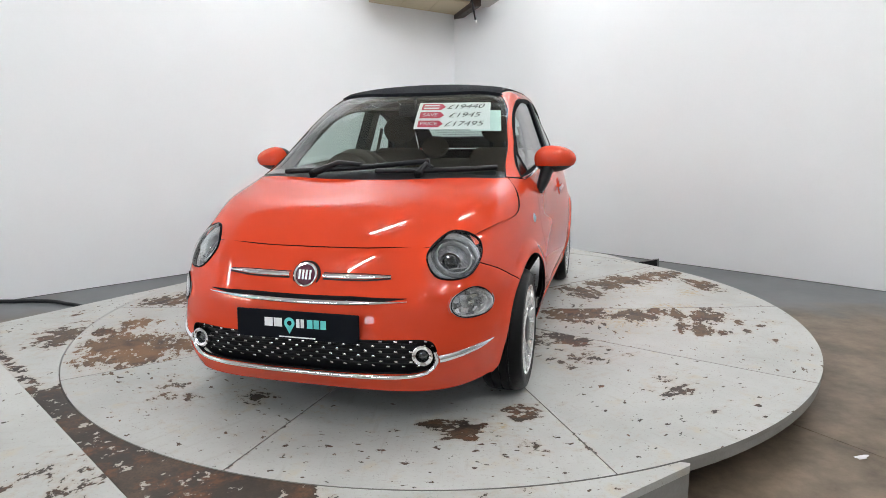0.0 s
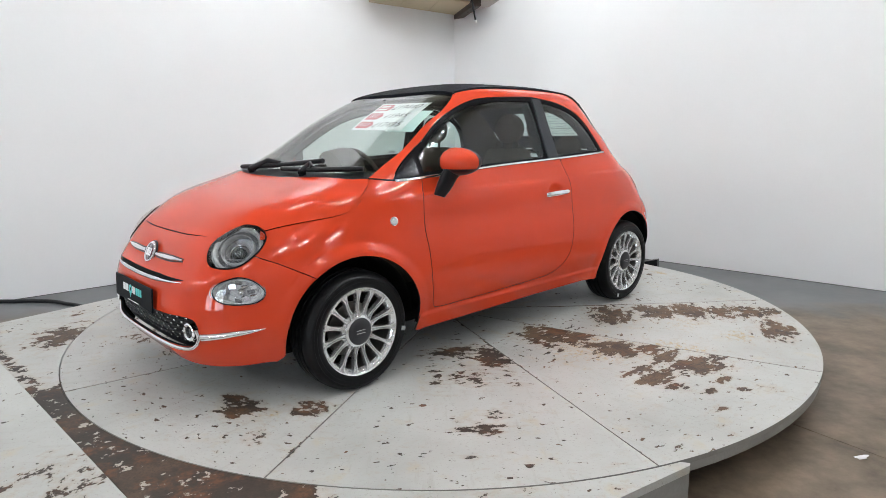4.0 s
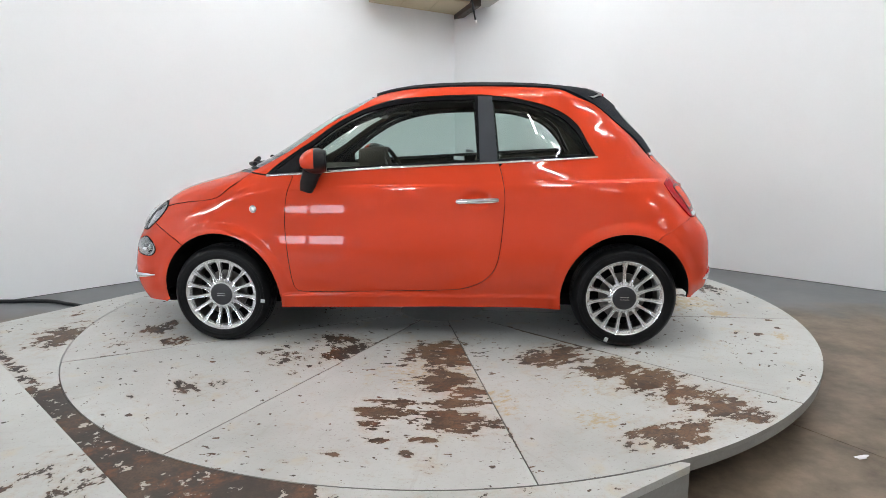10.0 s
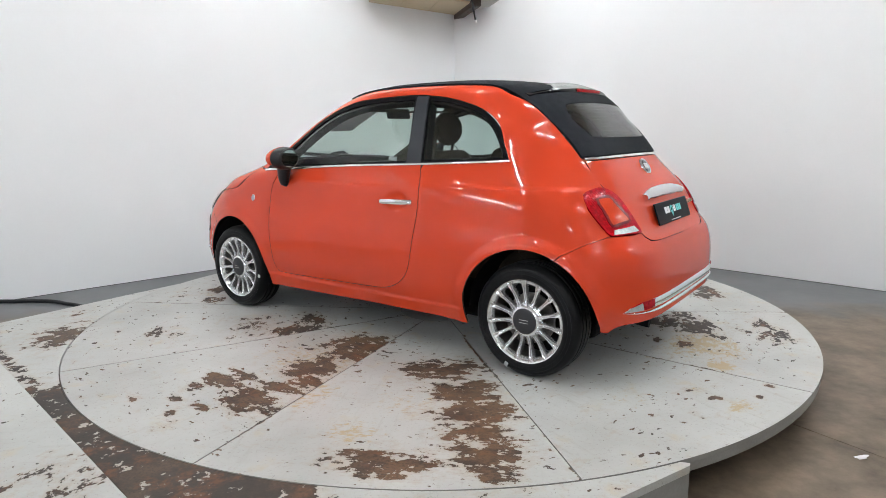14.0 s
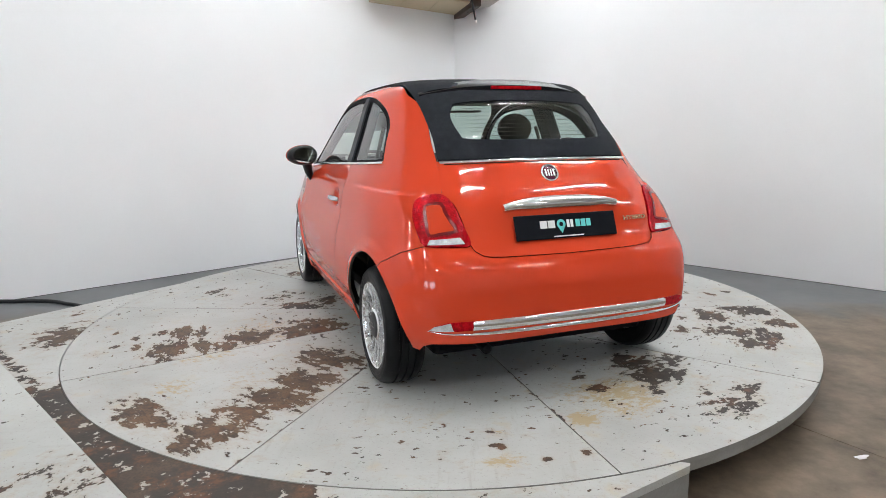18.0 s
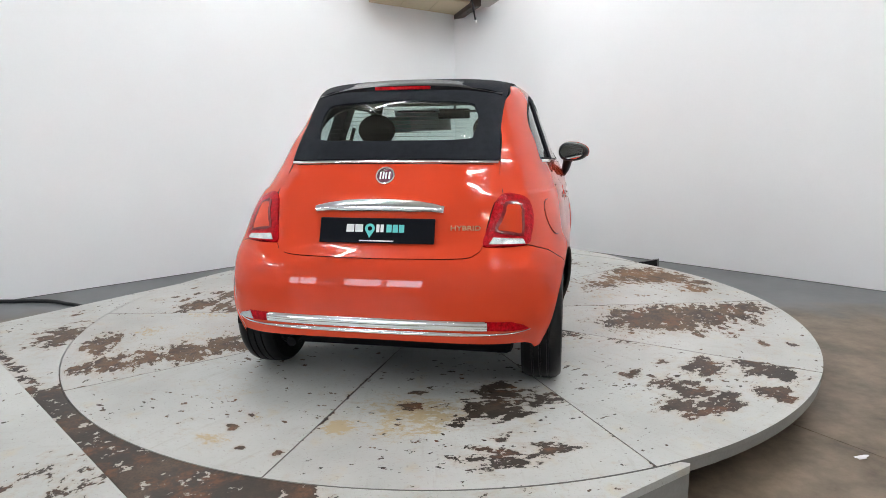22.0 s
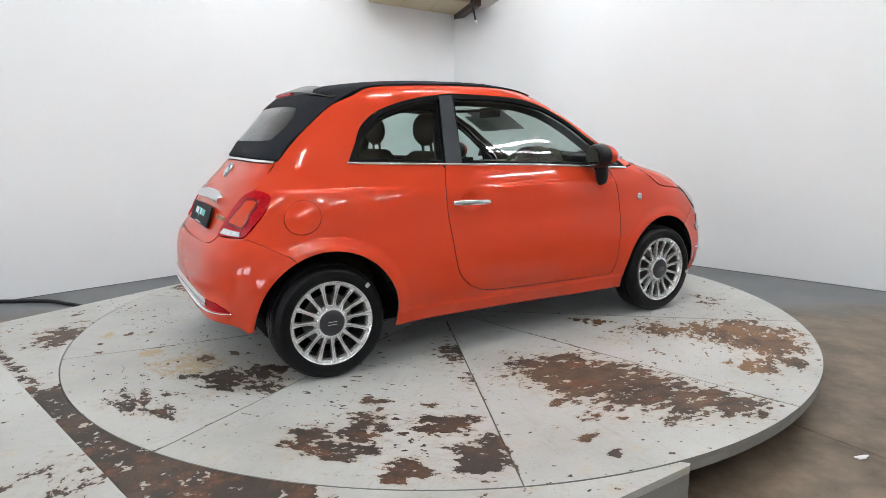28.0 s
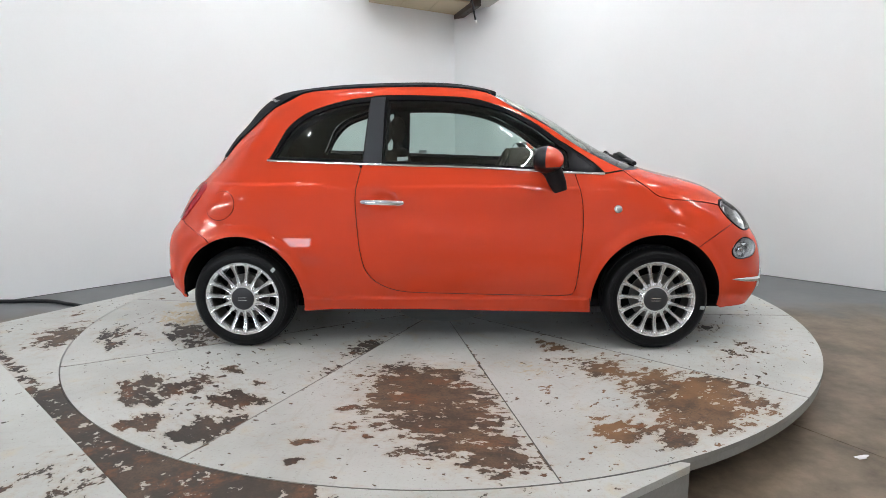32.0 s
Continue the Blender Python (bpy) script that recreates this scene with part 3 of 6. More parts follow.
def lettering(name, body, size, depth, material, parent, m, label=""):
    me = text_mesh(body, size, depth)
    me.materials.clear()
    me.materials.append(material)
    ob = new(name, me)
    ob.parent = parent
    ob.matrix_basis = m
    if label:
        ob["label"] = label
    return ob


def bead(name, pts, proj, widths, height, material, parent, label="", lift=0.0):
    """A half-round bright moulding on the form along 3D points."""
    P = spline([proj.flat(p) for p in pts], .02)
    t = np.gradient(P, axis=0)
    n = np.stack([-t[:, 1], t[:, 0]], 1) / np.linalg.norm(t, axis=1)[:, None]
    w = np.interp(np.linspace(0, 1, len(P)), np.linspace(0, 1, len(widths)), widths) / 2
    qs = (-1, -.92, -.7, -.35, 0, .35, .7, .92, 1)
    rows = []
    for q in qs:
        X = proj.lift(P + n * (w * q)[:, None])
        k = height * np.minimum(1, w / max(w.max(), 1e-6) * 1.6) * math.sqrt(1 - q * q) + lift
        rows.append(X + form_normal(X) * k[:, None])
    V = np.concatenate(rows)
    m = len(P)
    F = [(i * m + j, i * m + j + 1, (i + 1) * m + j + 1, (i + 1) * m + j) for i in range(len(qs) - 1) for j in range(m - 1)]
    F += [tuple(i * m for i in range(len(qs))), tuple(i * m + m - 1 for i in range(len(qs)))[::-1]]
    bm = bmesh.new()
    vs = [bm.verts.new(v) for v in V]
    for f in F:
        bm.faces.new([vs[i] for i in f])
    return part(name, bm, material, parent, label, smooth=70)
# ---- turntable and the platform round it ----
R_TABLE = 2.271


def boards(name, stretch):
    """White paint over brown timber, flaked off where the mesh's wear is high, in flakes drawn out along the grain."""
    m = bpy.data.materials.new(name)
    m.use_nodes = True
    nt = m.node_tree
    N = lambda k, **i: nt.nodes.new("ShaderNode" + k)
    L = nt.links.new
    b = nt.nodes["Principled BSDF"]
    tc, at = N("TexCoord"), N("Attribute")
    at.attribute_name = "wear"
    mp = N("Mapping")
    mp.inputs["Scale"].default_value = stretch
    L(tc.outputs["Object"], mp.inputs["Vector"])
    oi = N("ObjectInfo")
    ofs = N("VectorMath")
    ofs.operation = "ADD"
    sc = N("VectorMath")
    sc.operation = "SCALE"
    sc.inputs[0].default_value = (37, 19, 11)
    L(oi.outputs["Random"], sc.inputs["Scale"])
    L(mp.outputs[0], ofs.inputs[0])
    L(sc.outputs[0], ofs.inputs[1])

    def noise_tex(scale, detail, rough=.6, raw=False):
        n = N("TexNoise")
        n.inputs["Scale"].default_value, n.inputs["Detail"].default_value, n.inputs["Roughness"].default_value = scale, detail, rough
        L(tc.outputs["Object"] if raw else ofs.outputs[0], n.inputs["Vector"])
        return n

    def math_node(op, a, c, d=None):
        n = N("Math")
        n.operation = op
        for k, v in enumerate((a, c, d)):
            if v is None:
                continue
            if isinstance(v, (int, float)):
                n.inputs[k].default_value = v
            else:
                L(v, n.inputs[k])
        return n.outputs[0]

    def ramp(v, lo, hi, to0=0.0, to1=1.0):
        n = N("MapRange")
        n.interpolation_type = "SMOOTHSTEP"
        n.inputs["From Min"].default_value, n.inputs["From Max"].default_value = lo, hi
        n.inputs["To Min"].default_value, n.inputs["To Max"].default_value = to0, to1
        L(v, n.inputs["Value"])
        return n.outputs[0]

    def mix(f, a, c):
        n = N("Mix")
        n.data_type = "RGBA"
        L(f, n.inputs[0])
        for k, v in ((6, a), (7, c)):
            if isinstance(v, tuple):
                n.inputs[k].default_value = (*v, 1)
            else:
                L(v, n.inputs[k])
        return n.outputs[2]

    flake = noise_tex(8.5, 5, .6)
    chip = noise_tex(16, 8, .68)
    v = math_node("MULTIPLY_ADD", math_node("SUBTRACT", flake.outputs["Fac"], .5), 2.2, at.outputs["Fac"])
    v = math_node("MULTIPLY_ADD", math_node("SUBTRACT", chip.outputs["Fac"], .5), 3.0, v)
    bare = ramp(v, .36, .40)
    spotty = math_node("MULTIPLY_ADD", noise_tex(1.3, 3, .5).outputs["Fac"], .30, noise_tex(19, 4, .55).outputs["Fac"])
    speck = ramp(spotty, .815, .83)
    # islands of paint that still hold on the bare timber
    hold = ramp(noise_tex(12, 5, .62).outputs["Fac"], .612, .632, 1.0, 0.0)
    bare = math_node("MAXIMUM", math_node("MULTIPLY", bare, hold), speck)
    # paint: grey-white with grime, faint streaks and yellowed spots
    grime = noise_tex(1.4, 6, .6, True)
    fine = noise_tex(26, 4, .6)
    paint = mix(ramp(grime.outputs["Fac"], .35, .75), (.505, .51, .495), (.41, .415, .40))
    paint = mix(ramp(fine.outputs["Fac"], .55, .85, 0, .35), paint, (.42, .41, .38))
    paint = mix(ramp(noise_tex(5, 4, .6, True).outputs["Fac"], .58, .74, 0, .45), paint, (.50, .40, .24))
    paint = mix(ramp(noise_tex(60, 5, .75).outputs["Fac"], .56, .70, 0, .6), paint, (.24, .22, .19))
    streak = N("Mapping")
    streak.inputs["Scale"].default_value = (.25, 3.0, 1.0)
    L(ofs.outputs[0], streak.inputs["Vector"])
    sn = noise_tex(9, 5, .65)
    L(streak.outputs[0], sn.inputs["Vector"])
    paint = mix(ramp(sn.outputs["Fac"], .55, .72, 0, .4), paint, (.36, .345, .31))
    # timber: brown, in places rusty or near black, from board to board
    tn = N("Attribute")
    tn.attribute_name = "tone"
    tone = math_node("MULTIPLY_ADD", tn.outputs["Fac"], .42, noise_tex(2.2, 5, .6, True).outputs["Fac"])
    wood = mix(ramp(tone, .42, .80), (.036, .028, .023), (.145, .080, .042))
    wood = mix(ramp(noise_tex(7, 6, .72).outputs["Fac"], .44, .60, 0, .85), wood, (.030, .022, .018))
    wood = mix(ramp(noise_tex(34, 3, .6).outputs["Fac"], .60, .78, 0, .3), wood, (.22, .13, .075))
    wood = mix(ramp(noise_tex(1.1, 6, .65, True).outputs["Fac"], .42, .62, 0, .55), wood, (.098, .068, .047))
    wood = mix(ramp(noise_tex(75, 5, .75).outputs["Fac"], .50, .62, 0, .6), wood, (.014, .011, .009))
    # redder rust and soaked black patches a hand wide
    wood = mix(ramp(noise_tex(4.3, 6, .7).outputs["Fac"], .50, .66, 0, .8), wood, (.165, .066, .026))
    wood = mix(ramp(noise_tex(3.1, 7, .74, True).outputs["Fac"], .50, .64, 0, .8), wood, (.030, .021, .016))
    sa = N("Attribute")
    sa.attribute_name = "stain"
    sv = math_node("MULTIPLY_ADD", math_node("SUBTRACT", noise_tex(22, 6, .7).outputs["Fac"], .5), 2.0, sa.outputs["Fac"])
    paint = mix(ramp(sv, .35, .75, 0, .75), paint, (.43, .30, .12))
    wood = mix(ramp(tone, .74, 1.0, 0, .75), wood, (.235, .115, .045))
    # rust has bled into the paint round the bare spots
    paint = mix(ramp(v, -.25, .40, 0, .38), paint, (.40, .31, .22))
    L(mix(bare, paint, wood), b.inputs["Base Color"])
    L(ramp(bare, 0, 1, .48, .62), b.inputs["Roughness"])
    bp = N("Bump")
    bp.inputs["Strength"].default_value, bp.inputs["Distance"].default_value = .8, .005
    L(math_node("MULTIPLY_ADD", fine.outputs["Fac"], .15, math_node("SUBTRACT", 1.0, bare)), bp.inputs["Height"])
    L(bp.outputs[0], b.inputs["Normal"])
    return m


BOARDS = boards("painted_boards", (1.7, 1.0, 1.0))
PLATFORM = boards("painted_platform", (1.4, 1.4, 1.0))
HATCH = mat("hatch_paint", (0.47, 0.475, 0.46), 0.55, vary=0.15, scale=4, bump=0.05)
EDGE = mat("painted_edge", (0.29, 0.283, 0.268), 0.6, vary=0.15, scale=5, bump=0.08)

# worn spots of each board: (radius, degrees from the board's middle, half size along the radius, across, depth)
WORN = {}
WORN[0] = [(0.88, 3.1, 0.09, 0.12, 0.9), (1.0, 13.6, 0.12, 0.09, 1.0), (1.23, 5.0, 0.14, 0.18, 0.45), (1.59, 15.9, 0.02, 0.02, 0.7), (1.71, 5.8, 0.04, 0.05, 0.6), (1.82, 3.2, 0.05, 0.08, 0.8), (2.05, 1.2, 0.02, 0.04, 0.6)]
WORN[1] = [(0.92, 12.1, 0.18, 0.17, 1.1), (0.95, -0.5, 0.11, 0.03, 0.9), (1.3, 10.1, 0.13, 0.13, 1.0), (1.46, 14.6, 0.09, 0.09, 0.9), (1.56, 1.5, 0.03, 0.1, 0.9), (1.57, 11.6, 0.04, 0.12, 1.0), (1.66, 7.5, 0.03, 0.06, 0.9), (1.68, 0.9, 0.05, 0.09, 1.1), (1.75, 11.4, 0.09, 0.11, 1.1), (1.77, 16.9, 0.08, 0.05, 0.7), (1.8, 0.5, 0.03, 0.05, 1.0), (1.91, 7.6, 0.02, 0.04, 1.0), (1.93, 2.0, 0.02, 0.04, 0.9), (2.03, 6.1, 0.03, 0.03, 1.0), (2.05, -2.2, 0.03, 0.03, 0.6), (2.12, 8.8, 0.04, 0.06, 0.4), (2.15, -6.0, 0.02, 0.04, 0.45)]
WORN[2] = [(1.15, 5.6, 0.12, 0.15, 1.1), (1.43, 9.7, 0.11, 0.15, 1.0), (1.67, 11.1, 0.1, 0.15, 1.0), (1.85, 9.7, 0.08, 0.12, 0.9), (2.04, 10.8, 0.08, 0.13, 1.0), (2.1, -0.0, 0.08, 0.15, 1.0), (2.17, 10.8, 0.06, 0.09, 0.9)]
WORN[3] = [(1.85, 8.0, 0.02, 0.01, 0.7), (1.98, 8.4, 0.02, 0.02, 0.9), (2.03, 1.9, 0.03, 0.02, 0.6), (2.1, 16.9, 0.02, 0.01, 0.7), (2.11, 12.5, 0.02, 0.02, 0.9)]
WORN[4] = [(1.45, -6.5, 0.03, 0.04, 0.9), (1.47, 8.7, 0.09, 0.11, 1.0), (1.58, 7.8, 0.16, 0.21, 0.55), (1.59, -6.2, 0.04, 0.05, 1.0), (1.6, 16.2, 0.06, 0.09, 0.75), (1.64, 6.4, 0.09, 0.11, 1.1), (1.76, 0.2, 0.05, 0.07, 0.6), (1.91, 5.4, 0.05, 0.06, 0.6), (2.04, 9.7, 0.05, 0.07, 0.7), (2.05, 11.5, 0.04, 0.06, 0.8), (2.07, 3.7, 0.07, 0.11, 0.8)]
WORN[5] = [(0.89, 14.7, 0.15, 0.09, 0.7), (1.32, 16.7, 0.09, 0.06, 0.6), (1.56, -0.1, 0.03, 0.06, 0.9), (1.58, 9.0, 0.03, 0.05, 0.5), (1.77, 11.6, 0.08, 0.12, 1.0), (1.83, 0.5, 0.13, 0.09, 1.0), (1.94, -5.5, 0.07, 0.09, 0.9), (1.97, 16.4, 0.07, 0.07, 1.0), (2.02, -0.9, 0.06, 0.15, 1.0), (2.07, 14.9, 0.1, 0.1, 1.2), (2.13, 7.3, 0.07, 0.08, 1.1)]
WORN[6] = [(1.31, 2.4, 0.18, 0.2, 1.1), (1.51, 5.6, 0.17, 0.21, 1.3), (1.66, -5.7, 0.04, 0.07, 0.7), (1.73, 7.8, 0.15, 0.2, 1.2), (1.83, -1.7, 0.06, 0.11, 0.6), (1.94, 10.6, 0.11, 0.15, 1.1), (1.99, -8.2, 0.03, 0.06, 0.5), (2.01, 4.4, 0.05, 0.09, 0.6), (2.1, 12.8, 0.09, 0.12, 1.0), (2.14, -7.4, 0.03, 0.03, 0.8)]
WORN[7] = [(1.03, 10.2, 0.1, 0.06, 0.8), (1.41, 7.2, 0.16, 0.13, 0.7), (1.7, 8.7, 0.16, 0.15, 0.8), (1.91, 6.7, 0.15, 0.18, 1.0), (1.93, 10.0, 0.16, 0.23, 1.0), (1.99, -7.3, 0.11, 0.1, 0.8), (2.06, 3.9, 0.11, 0.17, 1.0), (2.13, -2.7, 0.09, 0.1, 0.8), (2.15, 11.8, 0.07, 0.11, 0.7)]
WORN[8] = [(1.7, 7.8, 0.06, 0.1, 0.6), (1.9, -4.6, 0.12, 0.18, 0.35)]
WORN[9] = [(1.27, -16.3, 0.09, 0.17, 0.3), (1.71, 13.7, 0.07, 0.07, 0.8), (1.81, 3.6, 0.06, 0.12, 0.9), (1.87, 5.0, 0.05, 0.1, 0.9), (2.01, 12.2, 0.06, 0.05, 0.5)]


# rust and oil stains in the paint, in the same terms
STAINED = {}
STAINED[0] = []
STAINED[1] = [(1.23, 8.1, 0.23, 0.31, 0.5)]
STAINED[2] = [(1.57, 0.5, 0.14, 0.18, 0.4), (1.87, -5.3, 0.08, 0.1, 0.6), (1.58, -17.3, 0.17, 0.13, 0.5)]
STAINED[3] = [(2.1, 8.1, 0.04, 0.07, 0.8), (1.86, 9.2, 0.02, 0.03, 0.7), (1.78, -1.0, 0.15, 0.11, 0.35)]
STAINED[4] = [(1.84, -15.3, 0.05, 0.06, 1.0), (1.83, -8.1, 0.09, 0.13, 0.6), (1.82, -3.4, 0.06, 0.09, 0.7), (1.67, -5.8, 0.17, 0.21, 0.7)]
STAINED[5] = []
STAINED[6] = [(1.17, 14.2, 0.1, 0.12, 0.4)]
STAINED[7] = [(1.22, -7.6, 0.17, 0.16, 0.4)]
STAINED[8] = []
STAINED[9] = [(1.84, 7.9, 0.07, 0.14, 0.4), (1.69, -16.9, 0.11, 0.16, 0.35)]
# how rusty the bare timber of each board is
TONE = (.1, .55, .62, .5, -.1, .1, .45, .85, .5, .3)


# share of the half width that the finer columns beside a joint take
EDGE_STEP = 1 - (.55 * math.sin(math.pi * .42) + .45 * .84)


def board_mesh(k):
    """One of ten wedges, its middle along +x."""
    nr, na = 130, 60
    half = radians(18)
    V, F, W, S = [], [], [], []
    for i in range(nr + 1):
        r = .283 + (R_TABLE - .283) * i / nr
        lim = half - .0027 / r
        for j in range(na + 1):
            e = math.pi * (j / na - .5)
            a = lim * (.55 * math.sin(e) + .45 * 2 * e / math.pi) if .08 < j / na < .92 else lim * (1 - (min(j, na - j) / na / .08) * EDGE_STEP) * (1 if j * 2 > na else -1)
            V.append((r * math.cos(a), r * math.sin(a), -.016 * (1 - (r / R_TABLE) ** 2)))
            w = -.55
            for br, bd, sr, st, dp in WORN[k]:
                u = (r - br) / max(sr, .022)
                v = (a - radians(bd)) * r / max(st, .022)
                w = max(w, (dp + .45) * math.exp(-.36 * (u * u + v * v) ** 1.1) - .55)
            # paint chipped off along the joints
            d = (lim - abs(a)) * r
            chip = noise.noise(Vector((r * 2.6, 7.3 * k + (3 if a > 0 else 0), .5)))
            w = max(w, (.30 + 1.2 * chip) * math.exp(-(d / (.006 + .010 * max(0, chip))) ** 2) - .42)
            W.append(min(w, .92))
            S.append(max([0.0] + [dp * math.exp(-.5 * (((r - br) / sr) ** 2 + ((a - radians(bd)) * r / st) ** 2)) for br, bd, sr, st, dp in STAINED[k]]))
    for i in range(nr):
        for j in range(na):
            q = i * (na + 1) + j
            F.append((q, q + na + 1, q + na + 2, q + 1))
    # edge skirt
    rim = [j for j in range(na + 1)] + [i * (na + 1) + na for i in range(1, nr + 1)] + [nr * (na + 1) + j for j in range(na - 1, -1, -1)] + [i * (na + 1) for i in range(nr - 1, 0, -1)]
    n = len(V)
    for q in rim:
        x, y, z = V[q]
        V.append((x, y, z - .02))
        W.append(W[q] if q >= nr * (na + 1) else 3.0)
    m = len(rim)
    for i in range(m):
        F.append((rim[i], rim[(i + 1) % m], n + (i + 1) % m, n + i))
    me = bpy.data.meshes.new("board")
    me.from_pydata(V, [], F)
    at = me.attributes.new("wear", "FLOAT", "POINT")
    at.data.foreach_set("value", W)
    at = me.attributes.new("tone", "FLOAT", "POINT")
    at.data.foreach_set("value", [TONE[k]] * len(V))
    at = me.attributes.new("stain", "FLOAT", "POINT")
    at.data.foreach_set("value", S + [0.0] * (len(V) - len(S)))
    me.materials.append(BOARDS)
    me.materials.append(EDGE)
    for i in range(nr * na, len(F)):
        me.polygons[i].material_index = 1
    return me


def turntable():
    t = empty("turntable", "round white-painted timber turntable with flaking paint", "turntable")
    for k in range(10):
        ob = new("board", board_mesh(k))
        ob.parent = t
        ob.matrix_basis = pose(0, 0, H, 0, 0, 31.3 + 36 * k + 18)
    part("hatch", lathe([(0.0, H - 0.036), (0.279, H - 0.036), (0.279, H - 0.016), (0.0, H - 0.016)], n=48), HATCH, t, "round centre hatch")
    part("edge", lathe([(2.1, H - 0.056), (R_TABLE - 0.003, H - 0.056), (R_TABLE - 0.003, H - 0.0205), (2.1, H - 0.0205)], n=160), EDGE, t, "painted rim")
    part("under_frame", lathe([(0.25, H - .085), (2.1, H - .085), (2.1, H - .040), (0.25, H - .040)], n=60, closed=True), DARK, t)
    # Drawn wide and near black, standing in for the shade below the rim
    part("drum", lathe([(0.0, 0.0), (1.9, 0.0), (1.9, H - 0.086), (0.0, H - 0.086)], n=72), DARK, t, "dark drum, widened to stand in for the shade under the turntable")
    return t


def sheet(name, outline, z_of, thick, material, wear_of, step=.045):
    """A board of any outline with its wear, thick, its top at z_of(x, y)."""
    from mathutils import geometry
    B = dense(np.array(outline), step)
    lo, hi = B.min(0), B.max(0)
    gx, gy = np.meshgrid(np.arange(lo[0], hi[0], step), np.arange(lo[1], hi[1], step))
    G = np.stack([gx.ravel(), gy.ravel()], 1)
    G = G[inpoly(B, G)]
    G = G[np.min(((G[:, None] - B[None]) ** 2).sum(2), 1) > (.4 * step) ** 2]
    vs, _, fs, *_ = geometry.delaunay_2d_cdt([Vector(p) for p in np.concatenate([B, G])], [(i, (i + 1) % len(B)) for i in range(len(B))], [], 0, 1e-7)
    Q = np.array([(v.x, v.y) for v in vs])
    F = [tuple(f) for f in fs]
    ok = inpoly(B, np.array([Q[list(f)].mean(0) for f in F]))
    F = [f for f, k in zip(F, ok) if k]
    V = [(x, y, z_of(x, y)) for x, y in Q]
    n = len(V)
    ed = {(f[i], f[i - 1]) for f in F for i in range(len(f))}
    rim = [(a, b) for a, b in ed if (b, a) not in ed]
    V += [(x, y, z - thick) for x, y, z in V]
    F += [(a, b, b + n, a + n) for a, b in rim]
    me = bpy.data.meshes.new(name)
    me.from_pydata(V, [], F)
    at = me.attributes.new("wear", "FLOAT", "POINT")
    at.data.foreach_set("value", [wear_of(x, y) for x, y in Q] * 2)
    at = me.attributes.new("tone", "FLOAT", "POINT")
    at.data.foreach_set("value", [.18] * len(V))
    me.materials.append(material)
    return me


def platform_wear(x, y):
    a = math.degrees(math.atan2(y, x)) % 360
    r = math.hypot(x, y)
    w = -.42
    # bare walkway between the ramp and the turntable, broken at its ends
    w = max(w, 1.35 * min(1, max(0, (262 - a) / 4)) * min(1, max(0, (a - 212) / 5)) - .42)
    w = max(w, 1.35 * math.exp(-((a - 193) / 7) ** 2 - ((r - 2.38) / .16) ** 2) - .45)
    w = max(w, 1.0 * math.exp(-((x + y + 3.31) / .06) ** 2) * (1 if 188 < a < 214 else 0) - .42)
    w = max(w, .9 * math.exp(-((a - 181) / 2) ** 2 - ((r - 2.5) / .06) ** 2) - .4)
    if a > 264:
        w = -.3
    return w


# scuffs on the ramp: (x, y, half length, half width, depth)
RAMP_WORN = [(-1.44, -2.06, 0.16, 0.02, 0.9), (-1.49, -2.14, 0.14, 0.018, 0.9), (-1.54, -2.18, 0.06, 0.02, 0.8), (-1.36, -2.14, 0.05, 0.03, 0.8), (-1.3, -2.24, 0.07, 0.05, 0.9), (-1.25, -2.2, 0.12, 0.03, 1.0), (-1.3, -2.13, 0.05, 0.025, 0.7), (-1.51, -2.01, 0.1, 0.02, 0.5), (-1.41, -2.2, 0.15, 0.03, 0.45), (-1.49, -1.97, 0.04, 0.02, 0.6), (-1.22, -2.18, 0.05, 0.03, 0.7)]


def ramp_wear(x, y):
    w = -.5
    for cx, cy, a, b, k in RAMP_WORN:
        u, v = (x - cx) * .8 + (y - cy) * .6, (y - cy) * .8 - (x - cx) * .6
        w = max(w, (k + .08) * math.exp(-.4 * (u * u / a ** 2 + v * v / b ** 2)) - .5)
    return w


